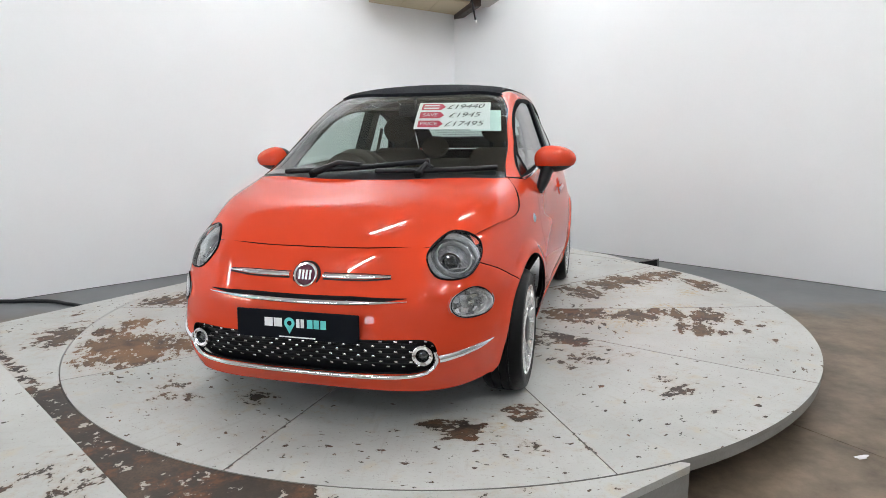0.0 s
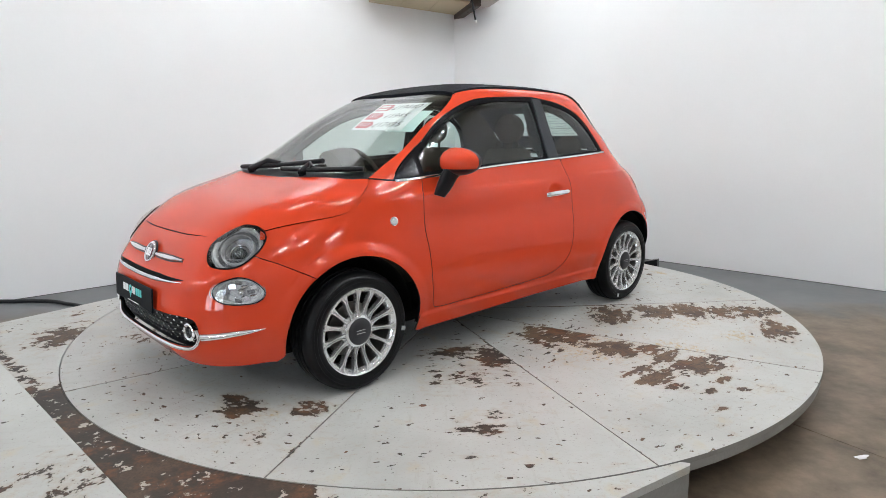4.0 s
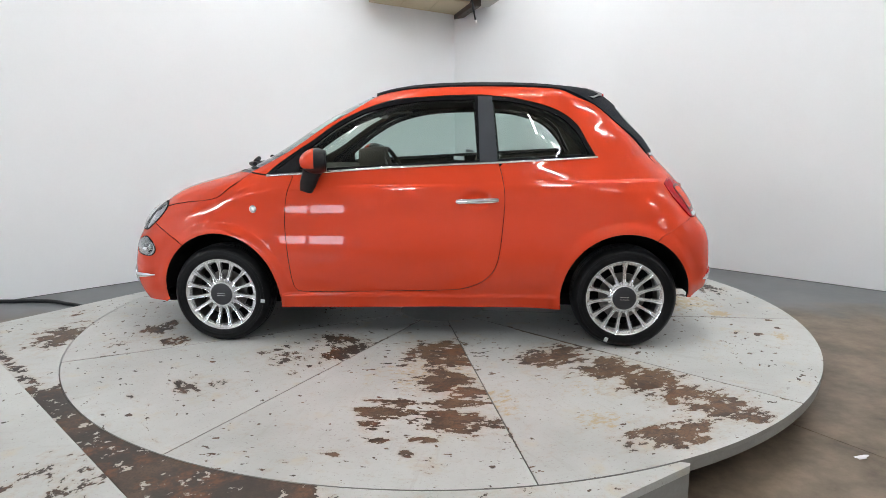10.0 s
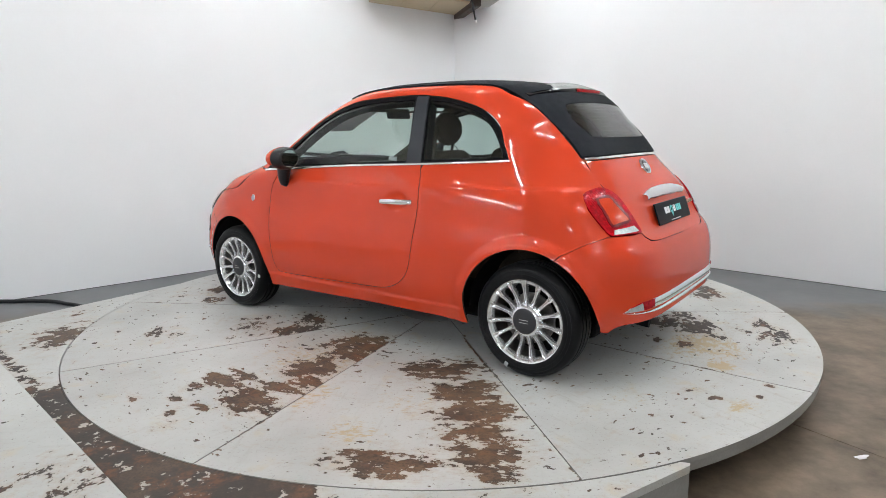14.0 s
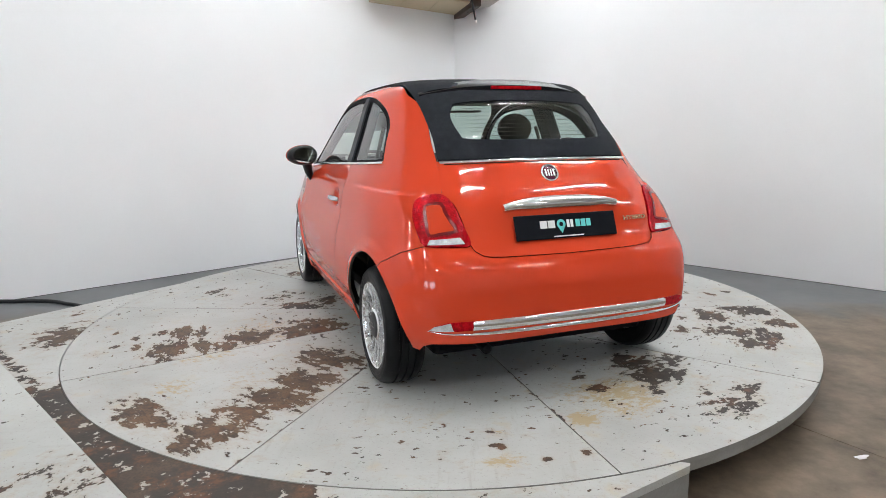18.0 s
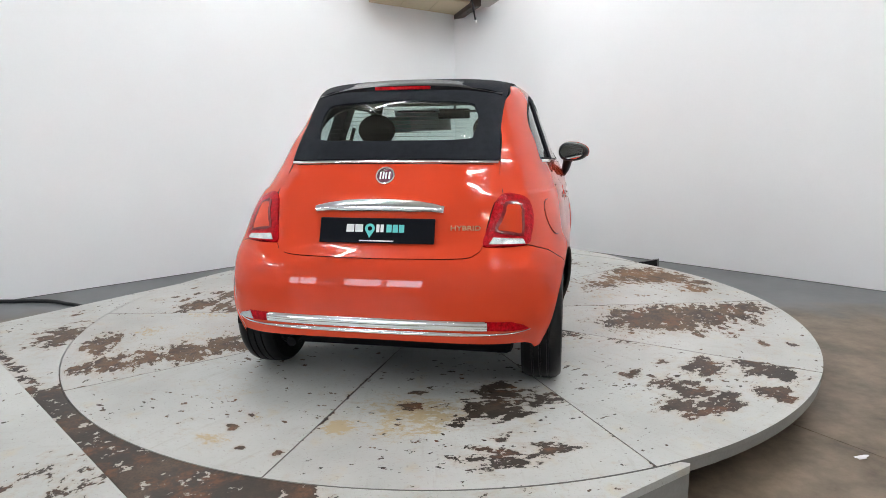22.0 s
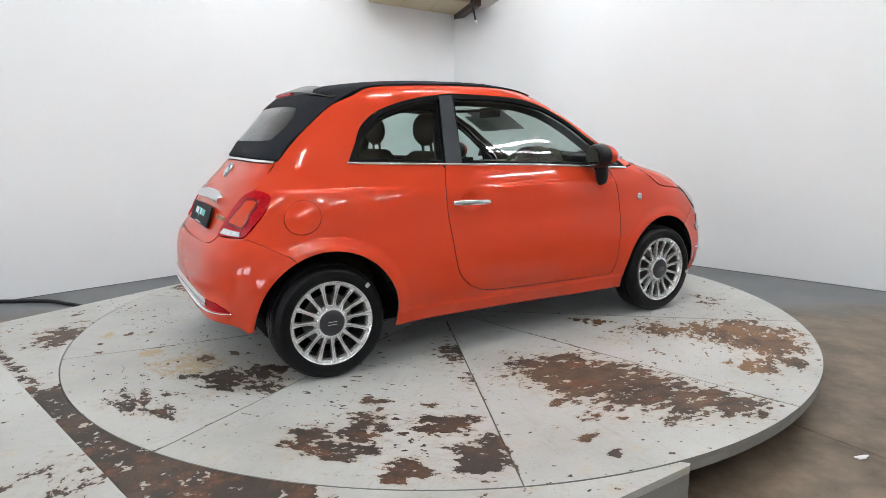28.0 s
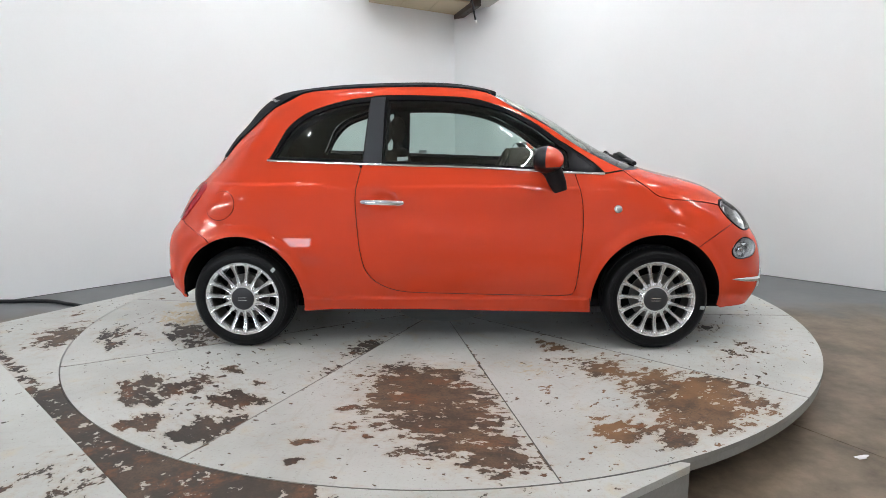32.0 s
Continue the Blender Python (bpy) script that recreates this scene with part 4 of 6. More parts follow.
def platform():
    p = empty("platform", "white-painted timber platform round the turntable, its front worn to brown wood", "platform")
    rim = lambda a: R_TABLE + .004 + .003 * min(1, abs(a - 240) / 45)
    arc = [(rim(a) * math.cos(radians(a)), rim(a) * math.sin(radians(a))) for a in np.linspace(159.4, 292.2, 90)]
    out = arc + [(.893, -2.118), (.886, -2.134), (-.39, -2.95), (-2.98, -.39)]
    ob = new("deck", sheet("deck", out, lambda x, y: H - .001, .03, PLATFORM, platform_wear))
    ob.parent = p
    # skirt boards down to the floor
    for a, b in (((.888, -2.128), (-.385, -2.943)), ((-2.975, -.395), (-2.15, .80))):
        a, b = Vector(a), Vector(b)
        d = (b - a).normalized()
        n = Vector((-d.y, d.x)) * .018
        c = (a + b) / 2
        if (c + n).length > c.length:
            n = -n
        bm = bmesh.new()
        add_prism(bm, [a, b, b + n, a + n], 0.0, H - .034)
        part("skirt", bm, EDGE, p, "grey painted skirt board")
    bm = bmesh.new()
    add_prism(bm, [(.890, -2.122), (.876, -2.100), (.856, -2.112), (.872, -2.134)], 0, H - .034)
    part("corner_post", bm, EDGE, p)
    # back corner piece with a black end block
    arc = [(2.293 * math.cos(radians(a)), 2.293 * math.sin(radians(a))) for a in np.linspace(38, 86, 24)]
    out = arc + [(.5, 2.62), (1.34, 2.16), (1.62, 1.82)]
    ob = new("deck", sheet("deck", out, lambda x, y: H - .002, .03, PLATFORM, lambda x, y: -.2))
    ob.parent = p
    bm = bmesh.new()
    add_prism(bm, [(1.815, 1.43), (1.95, 1.335), (1.985, 1.39), (1.85, 1.49)], 0, .05)
    vs = [v for v in bm.verts]
    for v in vs:
        if v.co.z > .04:
            v.co.z = H - .005 if v.co.x < 1.9 else H + .038
    part("end_block", bm, BLACK, p, "black rubber end block")
    return p


def drive_ramp():
    d = Vector((-1, -1)).normalized()
    out = [(-2.981, -.391), (-.391, -2.953), (-.395 + d.x * 2.2, -2.985 + d.y * 2.2), (-2.985 + d.x * 2.2, -.395 + d.y * 2.2)]
    slope = lambda x, y: max(.012, H - .001 - ((-(x + y) - 3.38) / math.sqrt(2)) * (H - .012) / 2.2)
    ob = new("drive_ramp", sheet("drive_ramp", out, slope, .011, PLATFORM, ramp_wear))
    tagged(ob, "white-painted timber ramp with scuffed paint", "ramp")
    e = Vector((1, -1)).normalized()
    for k in (.4, 1.83, 3.26):
        a = Vector((-2.985, -.395)) + e * k
        bm = bmesh.new()
        vs = []
        for s in (0, .04):
            q = a + e * s
            q2 = q + d * 2.1
            vs += [bm.verts.new((q.x, q.y, 0)), bm.verts.new((q2.x, q2.y, 0)), bm.verts.new((q2.x, q2.y, .009)), bm.verts.new((q.x, q.y, H - .014))]
        A, B = vs[:4], vs[4:]
        bm.faces.new(A)
        bm.faces.new(B[::-1])
        for i in range(4):
            bm.faces.new((A[i - 1], A[i], B[i], B[i - 1]))
        part("joist", bm, TIMBER, ob)


TIMBER = mat("bare_timber", (0.12, 0.075, 0.05), 0.5, vary=0.25, scale=3.0, bump=0.1)


TABLE = turntable()
platform()
drive_ramp()
# ---- the car: outlines of its panels on the form (metres, nose to +x, left to +y) ----
BELT = [(.863, .955), (.605, .969), (.165, .996), (-.448, 1.019), (-.997, 1.043)]
DOOR = [(.703, .960), (.734, .842), (.744, .719), (.735, .596), (.721, .437), (.708, .340), (.693, .310), (.66, .300), (.495, .300),
        (.175, .307), (-.144, .316), (-.25, .325), (-.33, .350), (-.396, .392), (-.442, .455), (-.466, .555), (-.480, .678), (-.490, .80), (-.488, .87), (-.477, .937), (-.458, 1.014)]
HOOD_SIDE = [(1.533, .613, .767), (1.41, .672, .789), (1.29, .715, .809), (1.19, .737, .821), (1.12, .738, .848), (1.028, .705, .927), (.975, .661, .971)]
WINDOWS = [(.866, .962), (.807, 1.018), (.682, 1.104), (.618, 1.143), (.491, 1.234), (.362, 1.302), (.233, 1.350), (.104, 1.377), (-.153, 1.392), (-.346, 1.394),
           (-.425, 1.386), (-.537, 1.372), (-.664, 1.343), (-.792, 1.296), (-.886, 1.225), (-.959, 1.118), (-1.004, 1.048)]
FABRIC_EDGE = [(-1.295, .505, 1.053), (-1.215, .497, 1.140), (-1.14, .492, 1.217), (-1.07, .492, 1.278), (-1.004, .495, 1.331), (-.901, .510, 1.376), (-.802, .518, 1.408), (-.638, .527, 1.426),
               (-.316, .515, 1.439), (.009, .520, 1.430), (.172, .515, 1.410), (.25, .505, 1.393)]
FABRIC_EDGE = [(x, y - .022 * min(1, max(0, (x + 1.0) / .25)), z) for x, y, z in FABRIC_EDGE]
FABRIC_EDGE = [(x, y, z if x < -.9 else float(Top().lift(np.array([(x, y)]))[0][2])) for x, y, z in FABRIC_EDGE]
PILLAR_EDGE = [FABRIC_EDGE[-1], (.40, .550, 1.31), (.548, .588, 1.228), (.737, .627, 1.102), (.86, .645, 1.035), (.978, .655, .974)]
TAILLAMP = [(-1.394, .581, .914), (-1.426, .535, .917), (-1.479, .502, .881), (-1.547, .480, .789), (-1.592, .467, .710), (-1.576, .544, .708), (-1.517, .650, .709),
            (-1.483, .662, .742), (-1.410, .665, .823), (-1.370, .638, .889)]


def arch(cx, a0, a1, r, n=22, cz=.28):
    """Wheel arch in the flank's plane, from angle a0 to a1 (degrees from straight back, over the top)."""
    return [(cx - r * math.cos(radians(a0 + (a1 - a0) * i / n)), cz + r * math.sin(radians(a0 + (a1 - a0) * i / n))) for i in range(n + 1)]


CAR = empty("car", "coral orange three-door city car with black fabric roof", "car")


HEADLAMP = [(1.692, .467, .712), (1.728, .511, .644), (1.697, .581, .627), (1.638, .635, .641), (1.554, .657, .705), (1.515, .630, .766), (1.550, .545, .797), (1.619, .493, .767)]
DRL = [(1.749, .576, .530), (1.735, .601, .494), (1.685, .647, .479), (1.605, .696, .486), (1.572, .708, .525), (1.605, .684, .574), (1.659, .641, .594), (1.725, .588, .569)]


def lamp_outline(proj, s, pts=HEADLAMP):
    return spline([proj.flat((x, y * s, z)) for x, y, z in pts], .012, True)


def mirrored(pts, s):
    return [(p[0], p[1] * s, p[2]) for p in pts] if len(pts[0]) == 3 else pts


def flank(s):
    pr = Side(s)
    fl = lambda pts: [pr.flat(p) for p in pts]
    belt = list(spline(BELT, .03))
    # door skin below the glass
    door = list(spline(DOOR, .015))
    top = [tuple(p) for p in belt if -.45 < p[0] < .695][::-1]
    d = panel("door", door + top, pr, PAINT, CAR, "coral door with black framed window", step=.013, thick=.02, bulge=relief, back=TRIM)
    # wing
    fa = fl([(x, side_y(x, z), z) for x, z in arch(1.15, -6, 127, .352)])
    wing = fl(list(spline(mirrored(HOOD_SIDE, 1), .02))) + [(.866, .957)] + [tuple(p) for p in belt if .705 < p[0] < .86]
    wing += [tuple(p) for p in spline(DOOR[:7], .015)] + [(.70, .305), (.79, .285)]
    wing += fa + fl([(1.40, .765, .582), (1.44, .745, .605), (1.50, .705, .641), (1.582, .657, .675), (1.60, .62, .73)])
    panel("wing", wing, pr, PAINT, CAR, step=.013, bulge=relief, back=DARK, holes=[lamp_outline(pr, s)])
    # side panel: sill, quarter, roof rail and screen pillar in one
    ra = [(-1.15 + .352 * math.cos(radians(a)), .28 + .352 * math.sin(radians(a))) for a in np.linspace(-12, 117, 24)]
    ra = fl([(x, side_y(x, z), z) for x, z in ra])
    q = [(.79, .283), (.80, .20), (.375, .205), (-.143, .215), (-.626, .215), (-.80, .205)] + ra
    q += fl([(-1.335, .785, .620), (-1.43, .72, .676), (-1.517, .650, .709), (-1.483, .662, .742), (-1.410, .665, .823), (-1.370, .638, .889), (-1.394, .581, .914), (-1.426, .535, .917), (-1.37, .52, .985)])
    q += fl(list(spline(FABRIC_EDGE, .02))) + fl(list(spline(PILLAR_EDGE, .02)))[1:] + [(.868, .962)]
    q += [tuple(p) for p in spline(WINDOWS, .015)][1:]
    q += [tuple(p) for p in belt if -.99 < p[0] < -.47][::-1] + [tuple(p) for p in spline(DOOR, .015)][::-1][1:-20]
    panel("side_panel", q, pr, PAINT, CAR, "coral sill, rear quarter and roof rail", step=.014, bulge=relief, back=TRIM)
    # black window surround and glass
    win = [tuple(p) for p in spline(WINDOWS, .015)]
    around = win + [tuple(p) for p in belt][::-1][1:-1]
    dg = [(.672, .990), (.668, 1.075), (.600, 1.127), (.488, 1.209), (.328, 1.294), (.168, 1.338), (.007, 1.360), (-.13, 1.367), (-.318, 1.368), (-.345, 1.036), (.165, 1.013)]
    qg = [(-.452, 1.040), (-.418, 1.362), (-.537, 1.350), (-.655, 1.322), (-.775, 1.277), (-.86, 1.212), (-.935, 1.110), (-.965, 1.062)]
    tg = [(.830, .975), (.70, 1.072), (.705, .985)]
    dgs = smooth_poly(dg, (0, 1, 8, 9)); qgs = smooth_poly(qg, (0, 1, 7))
    panel("window_frame", around, pr, DARK, CAR, "black window surround", holes=[dgs, qgs, dense(tg)], step=.03, lift=-.003, thick=.015)
    panel("corner_cover", dense(tg), pr, SPOILER, CAR, "black corner cover ahead of the door glass", step=.05, lift=-.004, thick=.004, gap=-.004)
    for nm, o in (("door_window", dgs), ("quarter_window", qgs)):
        g = panel(nm, o, pr, GLASS, CAR, "tinted side glass", step=.05, lift=-.008, thick=0, gap=-.004)
        g.visible_shadow = False
    panel("door_pillar", [(-.350, 1.024), (-.335, 1.386), (-.418, 1.382), (-.453, 1.022)], pr, PILLAR, CAR, "matt grey pillar cover", lift=.006, step=.04, thick=.01)
    # trim round the windows inside the cabin
    panel("inner_trim", inset(np.array(around), .02), pr, DARK, CAR, "dark cabin trim round the windows", holes=[inset(dgs, .008), inset(qgs, .010)], step=.05, lift=-.021, thick=.05, gap=0)
    # bright strip along the belt
    bead("belt_strip", [(x, s * side_y(x, z), z) for x, z in BELT], pr, [.013, .014, .013], .007, CHROME, CAR, "thin chrome belt strip", lift=.002)
    strip("wing_flange", mirrored(HOOD_SIDE, s), pr, [.05, .05], PAINT, CAR, lift=-.006, thick=.002, gap=0)
    # dark inner wall behind the shut lines
    panel("inner_panel", [(.78, .22), (.78, .94), (-.78, 1.0), (-.78, .22)], pr, DARK, CAR, lift=-.03, thick=0, step=.06)
    panel("inner_panel", fl([(.80, .8, .70), (.80, .78, .90), (1.0, .7, .90), (1.45, .65, .74), (1.40, .70, .66)]), pr, DARK, CAR, lift=-.03, thick=0, step=.05)


def nose():
    pr = Wrap(1)
    half = [(1.704, 0, .737), (1.70, .22, .739), (1.66, .465, .744), (1.62, .60, .700), (1.582, .657, .675), (1.50, .705, .641), (1.44, .745, .605), (1.40, .765, .582)]
    H2 = [pr.flat(p) for p in half]
    cut = [(x, side_y(x, z), z) for x, z in arch(1.15, 127, 188, .352, 10)]
    edge = [pr.flat(p) for p in (*cut, (1.53, side_y(1.53, .205), .205), (1.716, .571, .195), (1.80, .364, .19), (1.82, .13, .187), (1.82, 0, .187))]
    right = [*spline(H2, .03)] + edge[:11] + [*spline(edge[11:], .03)]
    poly = right + [(-a, b) for a, b in right[::-1]][1:-1]
    gh = [pr.flat(p) for p in ((1.876, 0, .418), (1.874, .272, .418), (1.829, .482, .419), (1.81, .530, .392), (1.805, .530, .335), (1.819, .490, .294), (1.846, .383, .283), (1.858, .15, .275), (1.859, 0, .274))]
    grille = gh + [(-a, b) for a, b in gh[::-1]][1:-1]
    grille = smooth_poly(grille)
    panel("front_bumper", poly, pr, PAINT, CAR, "coral front bumper with open lower grille", holes=[grille, lamp_outline(pr, 1), lamp_outline(pr, -1), lamp_outline(pr, 1, DRL), lamp_outline(pr, -1, DRL)], step=.025, bulge=relief, back=DARK)
    panel("grille", grille, pr, BLACK, CAR, "black lower grille with small studs", lift=-.035, step=.04, gap=-.03)
    # bonnet
    tp = Top()
    hs = [p for p in spline(HOOD_SIDE, .02)]
    front = [tuple(p[:2]) for p in End(1).lift(np.array([(0, .737), (.22, .739), (.40, .7425), (.49, .7445)]))] + [(1.60, .53), (1.55, .585), (1.527, .612)]
    rear = [(.985, .655), (1.06, .585), (1.115, .40), (1.145, .2), (1.152, 0)]
    rt = [*spline(front, .03)] + [(p[0], p[1]) for p in hs][1:] + [*spline(rear, .03)]
    poly = [tuple(p) for p in rt] + [(x, -y) for x, y in rt[::-1]][1:-1]
    panel("bonnet", poly, tp, PAINT, CAR, "coral bonnet", step=.03, back=DARK, holes=[lamp_outline(tp, 1), lamp_outline(tp, -1)])
    panel("inner_panel", [pr.flat(p) for p in ((1.7, -.5, .60), (1.7, .5, .60), (1.7, .5, .72), (1.7, -.5, .72))], pr, DARK, CAR, lift=-.03, thick=0, step=.06)
    # windscreen with dark cowl
    en = End(1)
    ws = [(0, 1.000), (.4, .994), (.58, .984), (.648, .978), (.632, 1.06), (.612, 1.16), (.588, 1.25), (.548, 1.33), (.507, 1.388), (.3, 1.408), (0, 1.414)]
    half = spline(ws[3:], .03)
    half = [tuple(p) for p in spline(ws[:4], .03)][:-1] + [tuple(p) for p in half]
    poly = half + [(-y, z) for y, z in half[::-1]][1:-1]
    g = panel("windscreen", poly, en, SCREEN, CAR, "clear sloping windscreen", step=.05, lift=-.002, thick=0)
    g.visible_shadow = False
    cw = [(0, .962), (.4, .960), (.60, .958), (.655, .968), (.645, 1.000), (.58, 1.012), (.4, 1.024), (0, 1.030)]
    poly = cw + [(-y, z) for y, z in cw[::-1]][1:-1]
    panel("cowl", poly, en, BLACK, CAR, "black scuttle under the windscreen", step=.03, lift=-.006)


def tail():
    en = End(-1)
    fe = [p for p in spline(FABRIC_EDGE, .02)]
    # tailgate
    half = [(0, 1.048), (.25, 1.047), (.497, 1.042), (.52, .975), (.531, .917), (.502, .881), (.480, .789), (.467, .710), (.455, .688), (.425, .670), (.338, .660), (0, .654)]
    half = [tuple(p) for p in spline(half[:3], .03)][:-1] + [tuple(p) for p in spline(half[2:], .02)]
    poly = half + [(-y, z) for y, z in half[::-1]][1:-1]
    panel("tailgate", poly, en, PAINT, CAR, "coral boot lid", step=.03, back=DARK)
    bead("boot_strip", [(-1.2, -.497, 1.049), (-1.3, -.25, 1.055), (-1.3, 0, 1.056), (-1.3, .25, 1.055), (-1.2, .497, 1.049)], en, [.012, .013, .012], .007, CHROME, CAR, "thin chrome strip over the boot lid", lift=.003)
    # bumper
    pr = Wrap(-1)
    half = [(-1.648, 0, .6515), (-1.641, .338, .657), (-1.628, .43, .667), (-1.600, .462, .695), (-1.592, .467, .706), (-1.576, .544, .706), (-1.517, .650, .709), (-1.43, .72, .676), (-1.335, .785, .620)]
    top = spline([(0, .6515), (.338, .6575), (.425, .6675), (.455, .6855), (.467, .7075)], .02)
    half = [tuple(p) for p in en.lift(np.array(top))] + half[5:]
    cut = [(-1.15 + .352 * math.cos(radians(a)), .28 + .352 * math.sin(radians(a))) for a in np.linspace(117, 182, 12)]
    cut = [pr.flat((x, side_y(x, z), z)) for x, z in cut]
    edge = [(-1.53, side_y(-1.53, .262), .262), (-1.60, .66, .295), (-1.67, .45, .303), (-1.68, 0, .305)]
    rt = [pr.flat(p) for p in half] + cut + [tuple(p) for p in spline([pr.flat(p) for p in edge], .03)]
    poly = rt + [(-a, b) for a, b in rt[::-1]][1:-1]
    panel("rear_bumper", poly, pr, PAINT, CAR, "coral rear bumper", step=.025, bulge=relief, back=DARK)
    panel("inner_panel", [(-.55, .58), (.55, .58), (.50, .98), (-.50, .98)], en, DARK, CAR, lift=-.03, thick=0, step=.06)
    flange = [(0, .653), (.338, .660), (.425, .670), (.455, .688), (.467, .712)]
    flange = [(-y, z) for y, z in flange[:0:-1]] + flange
    strip("bumper_flange", [tuple(p) for p in en.lift(np.array(flange))], en, [.03, .03], PAINT, CAR, lift=-.006, thick=.002, gap=0)
    for s in (1, -1):
        strip("tailgate_flange", [tuple(p) for p in en.lift(np.array([(.494 * s, 1.055), (.512 * s, 1.0), (.526 * s, .94), (.531 * s, .917)]))], en, [.03, .03], PAINT, CAR, lift=-.006, thick=.002, gap=0)
        strip("bumper_flange", mirrored([(-1.517, .650, .709), (-1.43, .72, .676), (-1.335, .785, .620)], s), pr, [.03, .03], PAINT, CAR, lift=-.006, thick=.002, gap=0)
    # folding roof
    half = [(.30, 0), (.292, .25), (.25, .505)] + [(p[0], p[1]) for p in fe[::-1] if p[0] > -.97][1:] + [(-.97, .492), (-1.06, .3), (-1.078, 0)]
    poly = half + [(x, -y) for x, y in half[::-1]][1:-1]
    panel("roof_fabric", poly, Top(), FABRIC, CAR, "black folding fabric roof", lift=.008, thick=.016, step=.035)
    half = [(0, 1.066), (.25, 1.065), (.502, 1.058)] + [(p[1], p[2]) for p in fe if p[2] < 1.35][1:] + [(.488, 1.365), (.3, 1.386), (0, 1.392)]
    poly = half + [(-y, z) for y, z in half[::-1]][1:-1]
    gl = [(0, 1.150), (.335, 1.153), (.375, 1.175), (.388, 1.244), (.372, 1.294), (.317, 1.322), (0, 1.334)]
    gl = gl + [(-y, z) for y, z in gl[::-1]][1:-1]
    gl = smooth_poly(gl)
    panel("rear_fabric", poly, en, FABRIC, CAR, "black fabric surround of the rear window", holes=[gl], lift=.007, thick=.016, step=.03)
    g = panel("rear_window", gl, en, GLASS, CAR, "heated rear window", lift=.004, thick=0, step=.05, gap=-.004)
    for k in range(9):
        z = 1.168 + .0185 * k
        y = .355 - .05 * (abs(k - 4) / 4) ** 2
        strip("heater_line", [tuple(p) for p in en.lift(np.array([(-y, z), (0, z + .001), (y, z)]))], en, [.0014, .0014], TRIM, g, lift=.002, thick=0, gap=0)
    g.visible_shadow = False


def wheel(m):
    """Wheel with its outer face to +z."""
    e = empty("wheel", "", "")
    e.parent = CAR
    e.matrix_basis = m
    e["label"] = "silver multi-spoke alloy wheel with black tyre"
    R, w = .286, .185
    tp = [(.200, -w + .0), (.235, -w + .004), (.265, -w + .004), (.279, -w + .018), (R, -w + .040), (R, -w + .052), (R - .006, -w + .054), (R - .006, -w + .060), (R + .001, -w + .062), (R + .001, -w / 2 - .005), (R - .006, -w / 2 - .004), (R - .006, -w / 2 + .004), (R + .001, -w / 2 + .005), (R + .001, -.062), (R - .006, -.060), (R - .006, -.054), (R, -.052), (R, -.040), (.279, -.018), (.268, -.006), (.264, -.001), (.255, .0015), (.2535, .0), (.238, .0025), (.236, .001), (.226, .002), (.212, -.003), (.203, -.012)]
    part("tyre", lathe(tp, n=72), RUBBER, e, "black rubber tyre", smooth=40)
    rp = [(.186, -.17), (.186, -.036), (.194, -.020), (.202, -.008), (.206, -.003), (.210, -.001), (.212, -.008), (.206, -.016)]
    part("rim", lathe([(.184, -.030), (.188, -.014), (.193, -.008)] + rp[3:], n=72), ALLOY, e, "bright alloy rim lip", smooth=35)
    part("barrel", lathe(rp[:4], n=60), DISC, e, "dark inner barrel", smooth=35)
    part("brake_disc", lathe([(0.0, -.095), (.128, -.095), (.128, -.08), (0.0, -.08)], n=40), DISC, e, smooth=30)
    bm = bmesh.new()
    add_lathe(bm, [(.09, -.105), (.135, -.105), (.135, -.062), (.09, -.062)], n=10, closed=True, arc=(20, 85))
    part("caliper", bm, DISC, e, smooth=40)
    part("wheel_back", lathe([(0.0, -.15), (.188, -.15)], n=40), DARK, e)
    # fifteen dished spokes: two raised edges beside a groove, flared at the rim, with a low web between their roots
    bm = bmesh.new()
    st = 2 * math.pi / 15
    rows = []
    # radius, half width, height of the edges, depth of the groove, share of the width that the groove takes
    for r, hw, zt, gr, gw in ((.060, .0125, -.013, .004, .66), (.074, .0130, -.014, .008, .64), (.092, .0108, -.018, .011, .52), (.118, .0084, -.019, .011, .34), (.145, .0082, -.014, .010, .26), (.170, .0100, -.007, .009, .24), (.188, .0145, -.004, .004, .20), (.202, .0215, -.004, .001, .15)):
        rows.append([bm.verts.new((r, q * hw, z)) for q, z in ((-1, zt - .028), (-1, zt - .004), (-.88, zt), (-gw - .06, zt - .0005), (-gw + .08, zt - gr), (gw - .08, zt - gr), (gw + .06, zt - .0005), (.88, zt), (1, zt - .004), (1, zt - .028))])
    for A, B in zip(rows, rows[1:]):
        for k in range(9):
            bm.faces.new((A[k], A[k + 1], B[k + 1], B[k]))
    a = st / 2
    web = [[bm.verts.new((r * math.cos(q), r * math.sin(q), z)) for r, z in ((.060, -.020), (.088, -.030), (.088, -.045), (.060, -.045))] for q in (-a, 0, a)]
    for A, B in zip(web, web[1:]):
        for k in range(3):
            bm.faces.new((A[k], A[k + 1], B[k + 1], B[k]))
    me = mesh_of("spoke", bm, ALLOY, 40)
    for k in range(15):
        ob = new("spoke", me)
        ob.parent = e
        ob.matrix_basis = pose(0, 0, 0, 0, 0, 24 * k + 7)
    part("hub", lathe([(.0, -.03), (.074, -.03), (.076, -.016), (.068, -.010), (.0, -.010)], n=40), ALLOY, e, smooth=40)
    cap = part("hub_cap", lathe([(.0, -.002), (.050, -.003), (.060, -.006), (.066, -.011), (.067, -.02), (.0, -.02)], n=40), CAP, e, "round black hub cap", smooth=40)
    for k in (-1, 1):
        part("cap_mark", boxed(-.024, .024, k * .007 - .0016, k * .007 + .0016, -.0025, -.001), ALLOY, cap)
    return e


